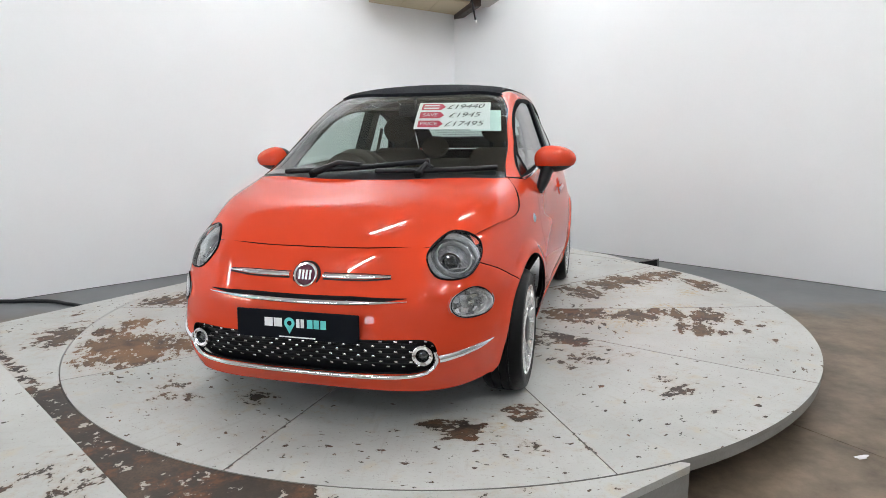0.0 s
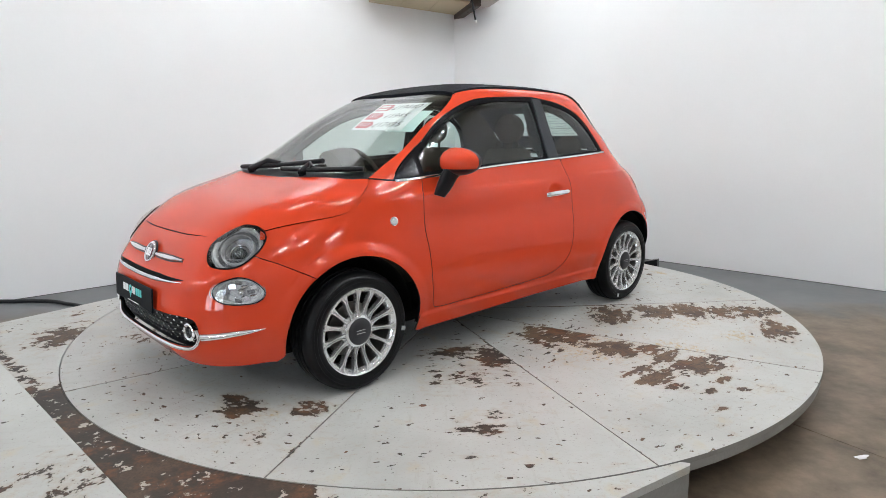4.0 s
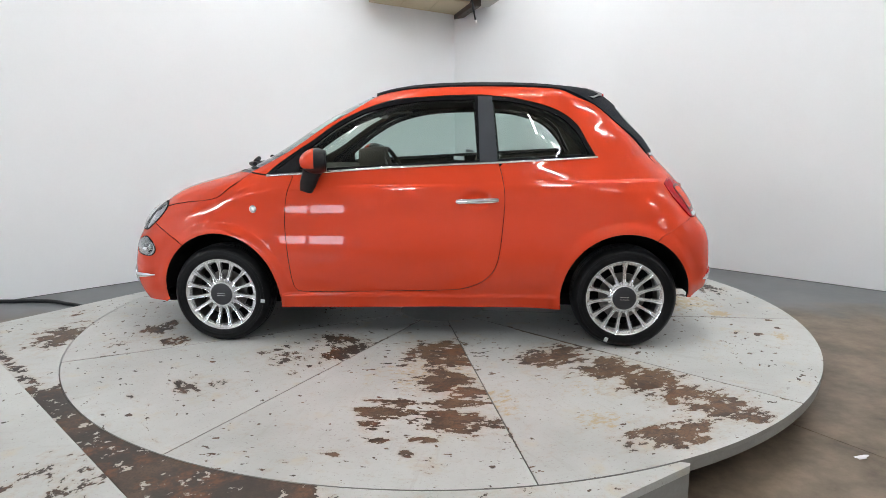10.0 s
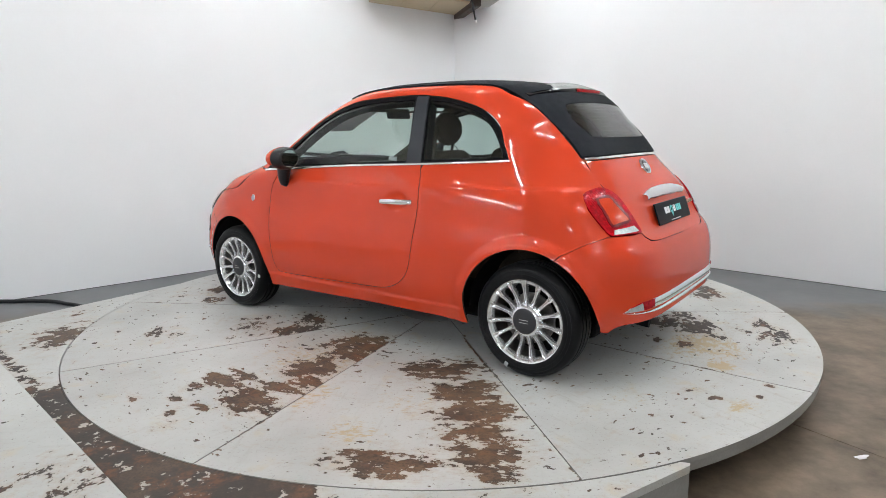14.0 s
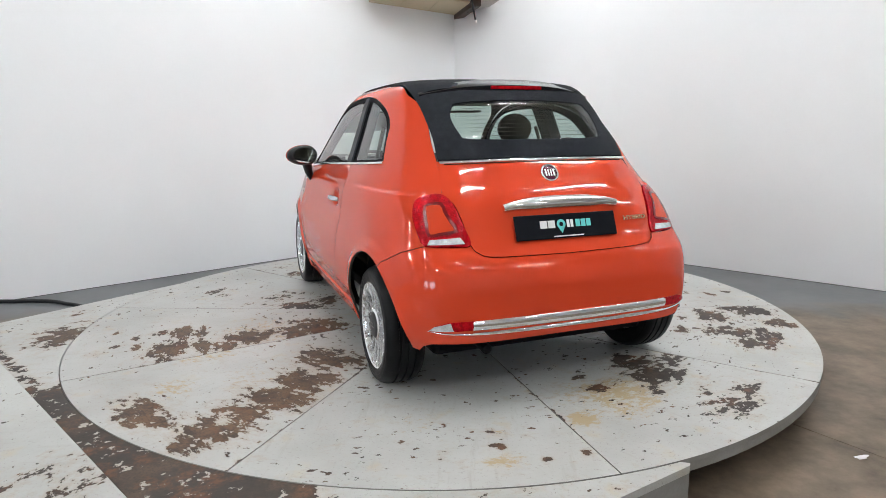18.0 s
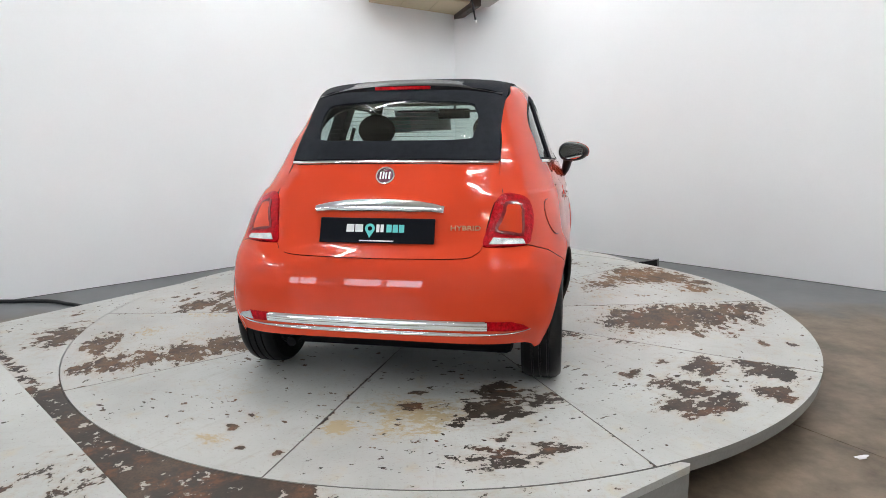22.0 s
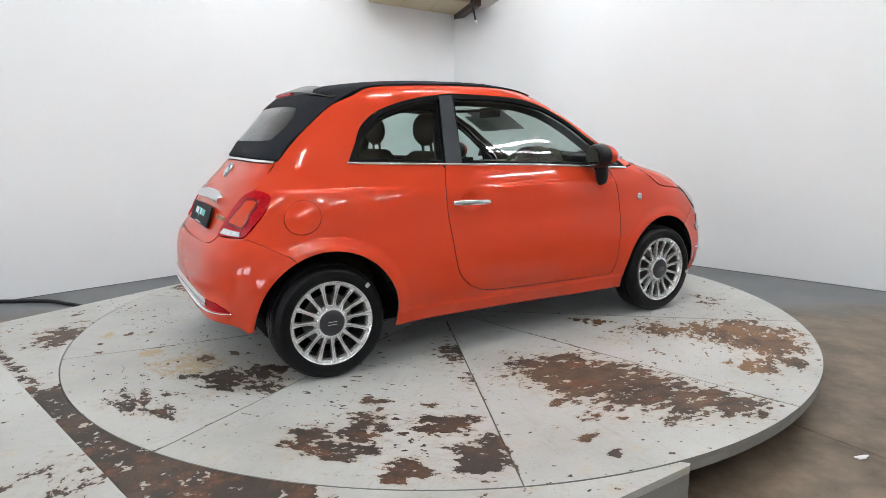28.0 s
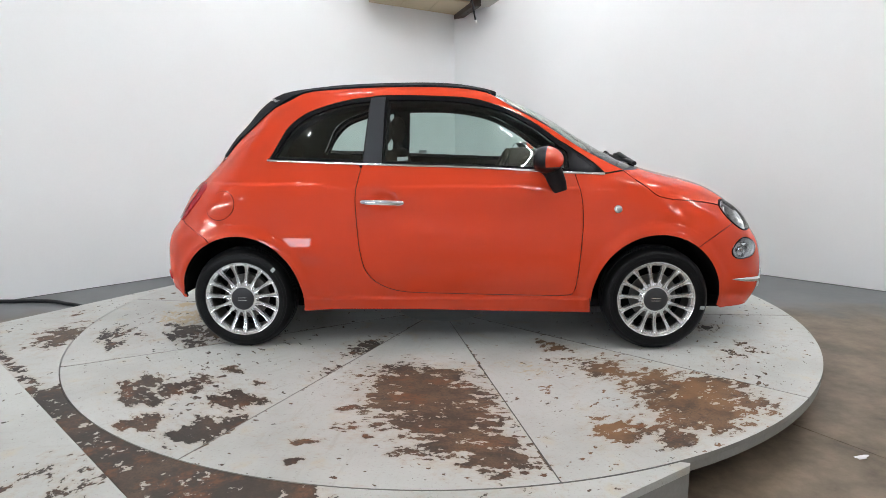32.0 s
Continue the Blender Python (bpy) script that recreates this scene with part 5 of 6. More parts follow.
# ---- lamps, bright work, badges and plates of the car ----
def sub(name, parent, label=""):
    e = new(name)
    e.parent = parent
    if label:
        e["label"] = label
    return e


def disc(r, h, n=32, bevel=.15):
    return lathe([(0, 0), (r, 0), (r, h * (1 - bevel)), (r * (1 - bevel * .5), h), (0, h)], n=n)


def dome(r, h, n=24, k=6):
    return lathe([(r * math.cos(a), h * math.sin(a)) for a in np.linspace(0, math.pi / 2, k)], n=n)


def headlamp(s):
    pr = Wrap(1)
    pts = mirrored(HEADLAMP, s)
    out = lamp_outline(pr, s)
    m, a, b = frame_on(pts)
    lamp = panel("headlamp", out, pr, DARK, CAR, "round clear headlamp in a dark gasket", holes=[inset(out, .0035)], lift=.005, thick=.02, gap=0, step=.03)
    S = Matrix.Diagonal((a, b, 1, 1))
    bowl = lathe([(.985, -.010), (.93, -.022), (.80, -.035), (.74, -.050), (.5, -.062), (.0, -.070)], n=48)
    bmesh.ops.transform(bowl, matrix=S, verts=bowl.verts)
    part("bowl", bowl, LAMP_GREY, lamp, smooth=50, m=m)
    band = lathe([(.985, -.014), (.89, -.005), (.82, -.012), (.80, -.026), (.95, -.026)], n=48, closed=True)
    bmesh.ops.transform(band, matrix=S, verts=band.verts)
    part("reflector_band", band, LAMP_CLEAR, lamp, "ribbed clear reflector band", smooth=50, m=m)
    hood = lathe([(.585, -.014), (.615, -.009), (.645, -.014), (.645, -.04), (.585, -.04)], n=48, closed=True)
    bmesh.ops.transform(hood, matrix=S, verts=hood.verts)
    part("light_guide", hood, LAMP_CLEAR, lamp, "bright oval light guide", smooth=40, m=m)
    part("projector", dome(.031, .028), MIRRORDARK, lamp, "dark glass projector lens", smooth=60, m=m @ pose(-.004 * s, -.004, -.052))
    part("projector_ring", lathe([(.036, -.05), (.042, -.044), (.046, -.05), (.046, -.07), (.036, -.07)], n=36, closed=True), CHROME, lamp, smooth=40, m=m @ pose(-.004 * s, -.004, 0))
    part("bulb_shield", boxed(-.045, .045, -.05, -.044, -.05, -.02, bevel=.002), LAMP_GREY, lamp, m=m)
    mi = np.array(m.inverted())
    def swell(P):
        q = P @ mi[:3, :3].T + mi[:3, 3]
        return .020 * np.clip(1 - (q[:, 0] / a) ** 2 - (q[:, 1] / b) ** 2, 0, 1)
    g = panel("lens", inset(out, .006), pr, LENS, lamp, "clear lens", lift=.004, thick=0, step=.02, gap=0, bulge=swell)
    g.visible_shadow = False


def marker_lamp(s):
    pr = Wrap(1)
    out = lamp_outline(pr, s, DRL)
    m, a, b = frame_on(mirrored(DRL, s))
    lamp = panel("day_lamp", out, pr, DARK, CAR, "oval day lamp with clear lens", holes=[inset(out, .003)], lift=.004, thick=.015, gap=0, step=.03)
    S = Matrix.Diagonal((a, b, 1, 1))
    bowl = lathe([(1.02, -.003), (.9, -.012), (.75, -.018), (.70, -.03), (.4, -.036), (.0, -.030)], n=40)
    bmesh.ops.transform(bowl, matrix=S, verts=bowl.verts)
    part("bowl", bowl, LAMP_CLEAR, lamp, smooth=40, m=m)
    part("bulb", dome(.018, .02), CHROME, lamp, smooth=60, m=m @ pose(.01 * s, 0, -.03))
    # faceted reflector: small mirrors at odd tilts round the bulb
    rng = random.Random(5)
    for k in range(12):
        t = 2 * math.pi * k / 12
        q = .45 + .2 * (k % 2)
        fin = boxed(-a * .13, a * .13, -b * .15, b * .15, -.003, .003)
        part("facet", fin, CHROME if k % 3 else LAMP_GREY, lamp, m=m @ pose(a * q * math.cos(t), b * q * math.sin(t), -.022, rng.uniform(-28, 28), rng.uniform(-28, 28), rng.uniform(-20, 20)))
    rim = lathe([(.96, -.002), (.86, .001), (.80, -.006), (.80, -.016), (.92, -.014)], n=40, closed=True)
    bmesh.ops.transform(rim, matrix=S, verts=rim.verts)
    part("reflector_band", rim, LAMP_CLEAR, lamp, "pale clear rim", smooth=50, m=m)
    g = panel("lens", inset(out, .004), pr, LENS, lamp, "clear lens", lift=.006, thick=0, step=.02, gap=0)
    g.visible_shadow = False


def plate(m):
    """Black show plate with a white and teal mark, printed on its +z face."""
    p = part("show_plate", boxed(-.260, .260, -.056, .056, 0, .008, bevel=.004), PLATE, CAR, "black show plate with white and teal mark", m=m)
    z = .0085
    for nm, x0, x1, mt in (("mark", -.138, -.058, WHITE), ("mark", -.002, .036, WHITE), ("mark", .044, .128, TEAL)):
        bm = bmesh.new()
        n = max(2, int((x1 - x0) / .028))
        w = (x1 - x0) / n
        for i in range(n):
            add_box(bm, x0 + i * w + .002, x0 + (i + 1) * w - .003, -.008, .026, z, z + .001)
        part(nm, bm, mt, p)
    bm = bmesh.new()
    add_lathe(bm, [(.010, z), (.022, z), (.022, z + .001), (.010, z + .001)], n=28, closed=True, m=pose(-.029, .008, 0))
    a, b, c = [bm.verts.new(v) for v in ((-.047, -.004, z + .001), (-.011, -.004, z + .001), (-.029, -.034, z + .001))]
    bm.faces.new((c, b, a))
    part("mark_pin", bm, TEAL, p, "teal map pin shape")
    part("address_bar", boxed(-.075, .080, -.049, -.044, z, z + .001), WHITE, p)
    return p


def badge(m, r):
    b = part("badge", lathe([(0, 0), (r, 0), (r, .008), (r * .93, .013), (r * .80, .011), (r * .78, .008), (0, .008)], n=40), CHROME, CAR, "round chrome badge with dark red field", smooth=40, m=m)
    part("badge_field", lathe([(0, .008), (r * .78, .008), (r * .74, .0105), (0, .0125)], n=36), BURGUNDY, b, smooth=60)
    # chrome bars drawn white, which puts their bright sheen into the colour
    for i, x in enumerate((-.45, -.16, .12, .42)):
        part("badge_bar", boxed(x * r - r * .07, x * r + r * .07, -r * .36, r * .36, .011, .0135), WHITE, b)
    return b


def facing(p, n, up=(0, 0, 1)):
    """Pose at p whose z axis points along n and y axis up."""
    n = Vector(n).normalized()
    u = Vector(up).cross(n).normalized()
    return Matrix.Translation(p) @ Matrix((u, n.cross(u), n)).transposed().to_4x4()


MIRRORDARK = mat("projector_glass", (0.03, 0.035, 0.04), 0.03, 0.2, vary=0.05, coat=1.0, bump=0)


def front_details():
    pr = Wrap(1)
    for s in (1, -1):
        headlamp(s)
        marker_lamp(s)
        # upper bright bar
        pts = mirrored([(1.787, .072, .637), (1.785, .2, .638), (1.775, .350, .642)], s)
        strip("bar_surround", pts, pr, [.025, .026, .026, .014], BLACK, CAR, lift=.002, thick=.006, gap=0)
        bead("bright_bar", pts, pr, [.016, .018, .018, .006], .010, CHROME, CAR, "bright grille bar", lift=.003)
        # fog lamp
        q = pr.flat((1.815, .478 * s, .356))
        p = pr.lift(np.array([q]))[0]
        m = facing(p, (1, .18 * s, 0)) @ pose(0, 0, -.028)
        f = part("fog_lamp", lathe([(.022, 0), (.026, .026), (.034, .030), (.040, .026), (.040, 0)], n=36), CHROME, CAR, "small round fog lamp in a chrome ring", smooth=50, m=m)
        part("bulb_glass", dome(.023, .014), MIRRORDARK, f, smooth=60, m=pose(0, 0, .006))
        # bright whisker
        bead("bumper_trim", mirrored([(1.800, .545, .338), (1.74, .608, .348), (1.66, .665, .360), (1.585, .712, .370)], s), pr, [.032, .028, .024, .004], .009, CHROME, CAR, "bright bumper trim", lift=.001)
        # side repeater
        y = side_y(.929, .772)
        r = part("side_repeater", lathe([(0, 0), (.019, 0), (.019, .005), (.013, .009), (0, .010)], n=24), LAMP_CLEAR, CAR, "small round clear side repeater", smooth=40, m=facing((.929, y * s, .772), (.1, s, .15)))
        part("ring", lathe([(.019, 0), (.022, 0), (.022, .004), (.019, .005)], n=24), CHROME, r)
    low = [(1.818, .534, .372), (1.806, .536, .33), (1.815, .498, .287), (1.840, .40, .270), (1.85, .2, .263), (1.852, 0, .261)]
    low = low + [(x, -y, z) for x, y, z in low[::-1]][1:]
    bead("grille_trim", low, pr, [.012, .018, .018, .018, .012], .010, CHROME, CAR, "bright trim under the lower grille", lift=.001)
    mid = [(1.825, .43, .560), (1.845, .25, .552), (1.856, 0, .547), (1.845, -.25, .552), (1.825, -.43, .560)]
    up = [(x, y, z + .011) for x, y, z in mid]
    strip("slot", up, pr, [.002, .026, .028, .026, .002], DARK, CAR, "dark slot over the bar", lift=.001, thick=.004, gap=0)
    bead("bright_bar", mid, pr, [.003, .017, .019, .017, .003], .011, CHROME, CAR, "long bright bar", lift=.001)
    p = pr.lift(np.array([(0.0, .637)]))[0]
    badge(facing(p, (1, 0, .42)) @ pose(0, 0, .004), .052)
    part("badge_surround", lathe([(0, 0), (.060, 0), (.058, .007), (0, .007)], n=36), BLACK, CAR, smooth=40, m=facing(p, (1, 0, .42)))
    plate(facing((1.886, 0, .461), (1, 0, .06)))
    part("plate_bracket", boxed(1.855, 1.885, -.20, .20, .425, .50, bevel=.004), BLACK, CAR)
    # studs of the lower grille
    me = mesh_of("stud", boxed(-.007, .007, -.004, .004, 0, .008, bevel=.0025), CHROME, 40)
    k = 0
    for i, z in enumerate((.296, .318, .340, .362, .384, .406)):
        for j in range(-10, 11):
            a = (j + (.5 if i % 2 else 0)) * .047
            if abs(a) > .455 or (abs(a) > .40 and z < .30) or (abs(a) < .235 and z > .40):
                continue
            P = pr.lift(np.array([(a, z)]))
            n = form_normal(P)[0]
            ob = new("stud", me)
            ob.parent = CAR
            ob.matrix_basis = facing(P[0] - n * .036, n)
    # grille ribs
    for z in (.307, .329, .351, .373, .395):
        strip("grille_rib", [(1.82, .46, z), (1.86, .2, z), (1.865, 0, z), (1.86, -.2, z), (1.82, -.46, z)], pr, [.005, .005], BLACK, CAR, lift=-.028, thick=.006, gap=0)


GOLD = mat("pale_gold", (0.55, 0.46, 0.28), 0.3, 0.8, vary=0.05, bump=0)


def rear_details():
    en, pr = End(-1), Wrap(-1)
    p = en.lift(np.array([(0.0, .992)]))[0]
    badge(facing(p, (-1, 0, .62)) @ pose(0, 0, .001), .047)
    plate(facing((-1.590, 0, .768), (-1, 0, .36)))
    # boot handle over the plate
    top = [(-1.5, .292, .852), (-1.5, .2, .864), (-1.5, 0, .870), (-1.5, -.2, .864), (-1.5, -.292, .852)]
    bead("boot_handle", top, en, [.034, .056, .058, .056, .034], .026, CHROME, CAR, "broad chrome boot handle")
    P = en.lift(np.array([(-.388, .781)]))
    n = form_normal(P)[0]
    lettering("model_lettering", "HYBRID", .033, .003, GOLD, CAR, facing(P[0] + n * .002, n) @ Matrix.Diagonal((1.15, .9, 1, 1)), "small chrome lettering")
    for s in (1, -1):
        lm = panel("tail_lamp", [pr.flat(q) for q in spline(mirrored(TAILLAMP, s), .02, True)], pr, LAMP_RED, CAR, "red tail lamp with coral centre", lift=.007, step=.02, thick=.03)
        c = mirrored([(-1.431, .606, .864), (-1.462, .556, .870), (-1.547, .524, .772), (-1.510, .620, .755)], s)
        cf = smooth_poly(dense([pr.flat(q) for q in c], .03))
        panel("lamp_centre", cf, pr, PAINT, lm, "coral centre", lift=.0095, step=.03, thick=.006, gap=0)
        panel("lamp_ring", inset(cf, -.012), pr, LAMP_DEEP, lm, lift=.0100, step=.03, thick=.006, gap=0, holes=[cf])
        c = mirrored([(-1.522, .628, .732), (-1.565, .507, .742), (-1.585, .492, .716), (-1.528, .640, .712)], s)
        panel("reversing_lamp", [pr.flat(q) for q in c], pr, LAMP_CLEAR, lm, "clear reversing lamp", lift=.0095, step=.03, thick=.006, gap=0)
        c = mirrored([(-1.679, .486, .406), (-1.651, .592, .404), (-1.62, .645, .385), (-1.602, .668, .364), (-1.66, .58, .362), (-1.678, .486, .366)], s)
        panel("reflector", [pr.flat(q) for q in c], pr, LAMP_RED, CAR, "red bumper reflector", lift=.006, step=.03, thick=.01, gap=.001)
        if s > 0:
            c = [(-1.651, .585, .402), (-1.62, .645, .385), (-1.602, .668, .364), (-1.66, .575, .364)]
            panel("fog_lens", [pr.flat(q) for q in c], pr, LAMP_CLEAR, CAR, "clear half of the bumper lamp", lift=.008, step=.03, thick=.006, gap=.001)
    bead("bumper_trim", [(-1.66, .484, .384), (-1.69, 0, .381), (-1.66, -.484, .384)], pr, [.044, .046, .044], .010, CHROME, CAR, "wide bright rear bumper trim")
    low = [(-1.60, .672, .360), (-1.66, .52, .349), (-1.69, 0, .343), (-1.66, -.52, .349), (-1.60, -.672, .360)]
    bead("bumper_trim", low, pr, [.003, .018, .019, .018, .003], .011, CHROME, CAR, "bright rear bumper trim")
    # exhaust
    bm = bmesh.new()
    add_tube(bm, [(-1.30, .41, .265), (-1.55, .41, .262), (-1.635, .41, .255)], .022, 16)
    part("exhaust", bm, DARK, CAR, "short round exhaust pipe", smooth=50)
    # spoiler lip over the rear window
    bm = bmesh.new()
    rows = []
    for t in np.linspace(-1, 1, 25):
        y = .480 * t
        k = abs(t) ** 2.5
        fx = -.86 - .03 * (1 - k)
        rx = -1.098 + .105 * k
        zt = 1.450 - .055 * k
        ze = 1.424 - .046 * k
        rows.append([bm.verts.new(v) for v in ((fx, y, zt - .012), ((fx + rx) / 2, y, zt + .002 - .006 * k), (rx + .02, y, ze), (rx, y, ze - .008), (rx + .004, y, ze - .036 + .02 * k), (rx + .05, y, ze - .052 + .022 * k), (fx, y, zt - .035))])
    for A, B in zip(rows, rows[1:]):
        for j in range(7):
            bm.faces.new((A[j], A[(j + 1) % 7], B[(j + 1) % 7], B[j]))
    bm.faces.new(rows[0])
    bm.faces.new(rows[-1][::-1])
    sp = part("spoiler", bm, SPOILER, CAR, "gloss black spoiler lip with brake light", smooth=35)
    bm = bmesh.new()
    add_box(bm, -1.104, -1.08, -.140, .140, 1.396, 1.412, bevel=.003)
    part("brake_light", bm, LAMP_RED, sp, "long red high brake light")


LAMP_DEEP = mat("lamp_deep_red", (0.24, 0.003, 0.006), 0.25, vary=0.3, scale=50, coat=0.2, bump=0.05)


def mirror(s):
    c = Vector((.535, .842 * s, 1.040))
    bm = bmesh.new()
    bmesh.ops.create_uvsphere(bm, u_segments=28, v_segments=18, radius=1.0)
    for v in bm.verts:
        x, y, z = v.co
        # rounded shell, flat to the rear
        n = (abs(x) ** 2.1 + abs(y) ** 2.3 + abs(z) ** 2.1) ** (-1 / 2.15)
        x, y, z = x * n, y * n, z * n
        x = max(x, .12)
        v.co = (x * .090, y * .112, z * .072 * (1 - .15 * y * s) * (1 - .12 * max(x, 0)))
    up = bmesh.ops.bisect_plane(bm, geom=bm.verts[:] + bm.edges[:] + bm.faces[:], plane_co=(0, 0, -.034), plane_no=(0, 0, 1), clear_inner=True)
    m = Matrix.Translation(c) @ pose(0, 0, 0, 0, 0, 14 * s)
    mi = part("door_mirror", bm, PAINT, CAR, "coral door mirror with black foot", smooth=40, m=m)
    bm = bmesh.new()
    bmesh.ops.create_uvsphere(bm, u_segments=28, v_segments=18, radius=1.0)
    for v in bm.verts:
        x, y, z = v.co
        n = (abs(x) ** 2.1 + abs(y) ** 2.3 + abs(z) ** 2.1) ** (-1 / 2.15)
        x, y, z = x * n, y * n, z * n
        x = max(x, -.58)
        v.co = (x * .086, y * .109, z * .0695 * (1 - .15 * y * s) * (1 - .12 * max(x, 0)))
    part("casing", bm, BLACK, mi, "black mirror casing", smooth=40)
    rim = lathe([(1.0, -.006), (1.02, .004), (.93, .006), (.93, -.004)], n=40, closed=True)
    bmesh.ops.transform(rim, matrix=Matrix.Diagonal((.090, .057, 1, 1)), verts=rim.verts)
    back = facing((-.050, 0, 0), (-1, 0, 0))
    part("bezel", rim, BLACK, mi, smooth=40, m=back)
    gl = lathe([(0, .004), (.95, .004), (.95, .001), (0, .001)], n=40)
    bmesh.ops.transform(gl, matrix=Matrix.Diagonal((.090, .057, 1, 1)), verts=gl.verts)
    part("mirror_glass", gl, MIRROR, mi, "mirror glass", m=back)
    # foot
    bm = bmesh.new()
    rings = []
    for p, a, b in (((.548, .818 * s, 1.015), .058, .048), ((.580, .800 * s, .965), .048, .042), ((.605, .786 * s, .910), .044, .036), ((.622, .772 * s, .868), .034, .020)):
        rings.append([bm.verts.new((p[0] + a * math.cos(t), p[1] + b * math.sin(t) * .8, p[2] + .3 * a * math.cos(t))) for t in np.linspace(0, 2 * math.pi, 16, endpoint=False)])
    for A, B in zip(rings, rings[1:]):
        for j in range(16):
            bm.faces.new((A[j], A[(j + 1) % 16], B[(j + 1) % 16], B[j]))
    bm.faces.new(rings[0])
    bm.faces.new(rings[-1])
    part("mirror_foot", bm, BLACK, CAR, "black mirror foot", smooth=50)


def door_handle(s):
    y = side_y(-.335, .816)
    bm = bmesh.new()
    rings = []
    for x, r in ((-.222, .007), (-.226, .012), (-.245, .0145), (-.335, .0155), (-.42, .0145), (-.452, .012), (-.458, .006)):
        zz = .813 + (-.222 - x) * .03
        off = .024 if -.44 < x < -.24 else .016
        yy = side_y(x, zz) + off
        rings.append([bm.verts.new((x, (yy + .55 * r * math.cos(t)) * s, zz + r * math.sin(t))) for t in np.linspace(0, 2 * math.pi, 14, endpoint=False)])
    for A, B in zip(rings, rings[1:]):
        for j in range(14):
            bm.faces.new((A[j], A[(j + 1) % 14], B[(j + 1) % 14], B[j]))
    bm.faces.new(rings[0])
    bm.faces.new(rings[-1])
    h = part("door_handle", bm, CHROME, CAR, "chrome bar door handle", smooth=50)
    for x in (-.240, -.440):
        yy = side_y(x, .817)
        part("handle_foot", boxed(x - .012, x + .012, (yy - .004) * s - .001, (yy + .016) * s + .001, .809, .825) if s > 0 else boxed(x - .012, x + .012, (yy + .016) * s, (yy - .004) * s, .809, .825), CHROME, h)


def wipers():
    en = End(1)
    for a, b, c, pv in (((-.46, .985), (-.061, 1.006), (.272, 1.034), (-.30, .983)), ((.03, .990), (.317, .994), (.600, 1.004), (.25, .985))):
        P = en.lift(np.array(spline([a, b, c], .03)))
        N = form_normal(P)
        bm = bmesh.new()
        add_tube(bm, [p + n * .016 for p, n in zip(P, N)], .013, 8)
        w = part("wiper", bm, BLACK, CAR, "black wiper with arm", smooth=50)
        Q = en.lift(np.array([pv, ((pv[0] + b[0]) / 2, (pv[1] + b[1]) / 2 + .012), b]))
        M = form_normal(Q)
        bm = bmesh.new()
        add_tube(bm, [q + n * h for q, n, h in zip(Q, M, (.012, .040, .030))], .014, 8, (1.4, 1.0, .8))
        part("wiper_arm", bm, BLACK, w, smooth=50)
        part("wiper_pivot", lathe([(0, -.01), (.020, -.01), (.020, .018), (.012, .026), (0, .026)], n=20), DARK, w, smooth=40, m=facing(Q[0], M[0]))


def fuel_flap():
    pr = Side(-1)
    c = pr.flat((-1.256, .748, .797))
    ring = [(c[0] + .083 * math.cos(a), c[1] + .079 * math.sin(a)) for a in np.linspace(0, 2 * math.pi, 48, endpoint=False)]
    panel("flap_gap", ring, pr, DARK, CAR, lift=.0012, thick=.002, gap=0, bulge=relief)
    panel("fuel_flap", inset(np.array(ring), .003), pr, PAINT, CAR, "round coral fuel flap", lift=.004, thick=.004, gap=0, bulge=relief, step=.014)


def underside():
    bm = bmesh.new()
    add_box(bm, -1.42, 1.62, -.58, .58, .170, .25, bevel=.03)
    part("floor_pan", bm, DARK, CAR, "dark underside")
    for x in (1.15, -1.15):
        for s in (1, -1):
            bm = bmesh.new()
            prof = [(.356, -.030), (.360, -.01), (.362, .03), (.362, .26), (0, .26)]
            add_lathe(bm, prof, n=26, arc=(1, 179))
            part("wheel_arch_liner", bm, DARK, CAR, "black wheel arch liner", smooth=40, m=Matrix.Translation((x, s * .715, .28)) @ (pose(0, 0, 0, 90) if s > 0 else pose(0, 0, 0, 90) @ Matrix.Diagonal((1, 1, -1, 1))))
        part("axle", boxed(x - .05, x + .05, -.60, .60, .22, .30, bevel=.02), DARK, CAR)


# ---- cabin ----
def rounded(bm_size, bevel, seg=3):
    x0, x1, y0, y1, z0, z1 = bm_size
    bm = bmesh.new()
    add_box(bm, x0, x1, y0, y1, z0, z1, bevel=bevel, seg=seg)
    return bm


def front_seat(y):
    e = sub("front_seat", CAR, "dark cloth front seat with round headrest")
    part("seat_cushion", rounded((-.28, .27, y - .24, y + .24, .36, .52), .05), SEAT, e, smooth=60)
    bm = rounded((-.07, .06, y - .235, y + .235, 0, .63), .06, 4)
    for v in bm.verts:
        if v.co.z > .40:
            v.co.y = y + (v.co.y - y) * (1 - 1.1 * (v.co.z - .40))
    bmesh.ops.transform(bm, matrix=Matrix.Translation((-.24, 0, .47)) @ pose(0, 0, 0, 0, -14), verts=bm.verts)
    part("seat_back", bm, SEAT, e, smooth=60)
    bm = bmesh.new()
    bmesh.ops.create_uvsphere(bm, u_segments=24, v_segments=14, radius=1)
    bmesh.ops.transform(bm, matrix=Matrix.Translation((-.385, y, 1.205)) @ Matrix.Diagonal((.055, .118, .095, 1)), verts=bm.verts)
    part("headrest", bm, SEAT, e, "round dark headrest", smooth=80)
    for d in (-.05, .05):
        bm = bmesh.new()
        add_tube(bm, [(-.36, y + d, .98), (-.38, y + d, 1.14)], .009, 8)
        part("headrest_post", bm, BLACK, e, smooth=60)


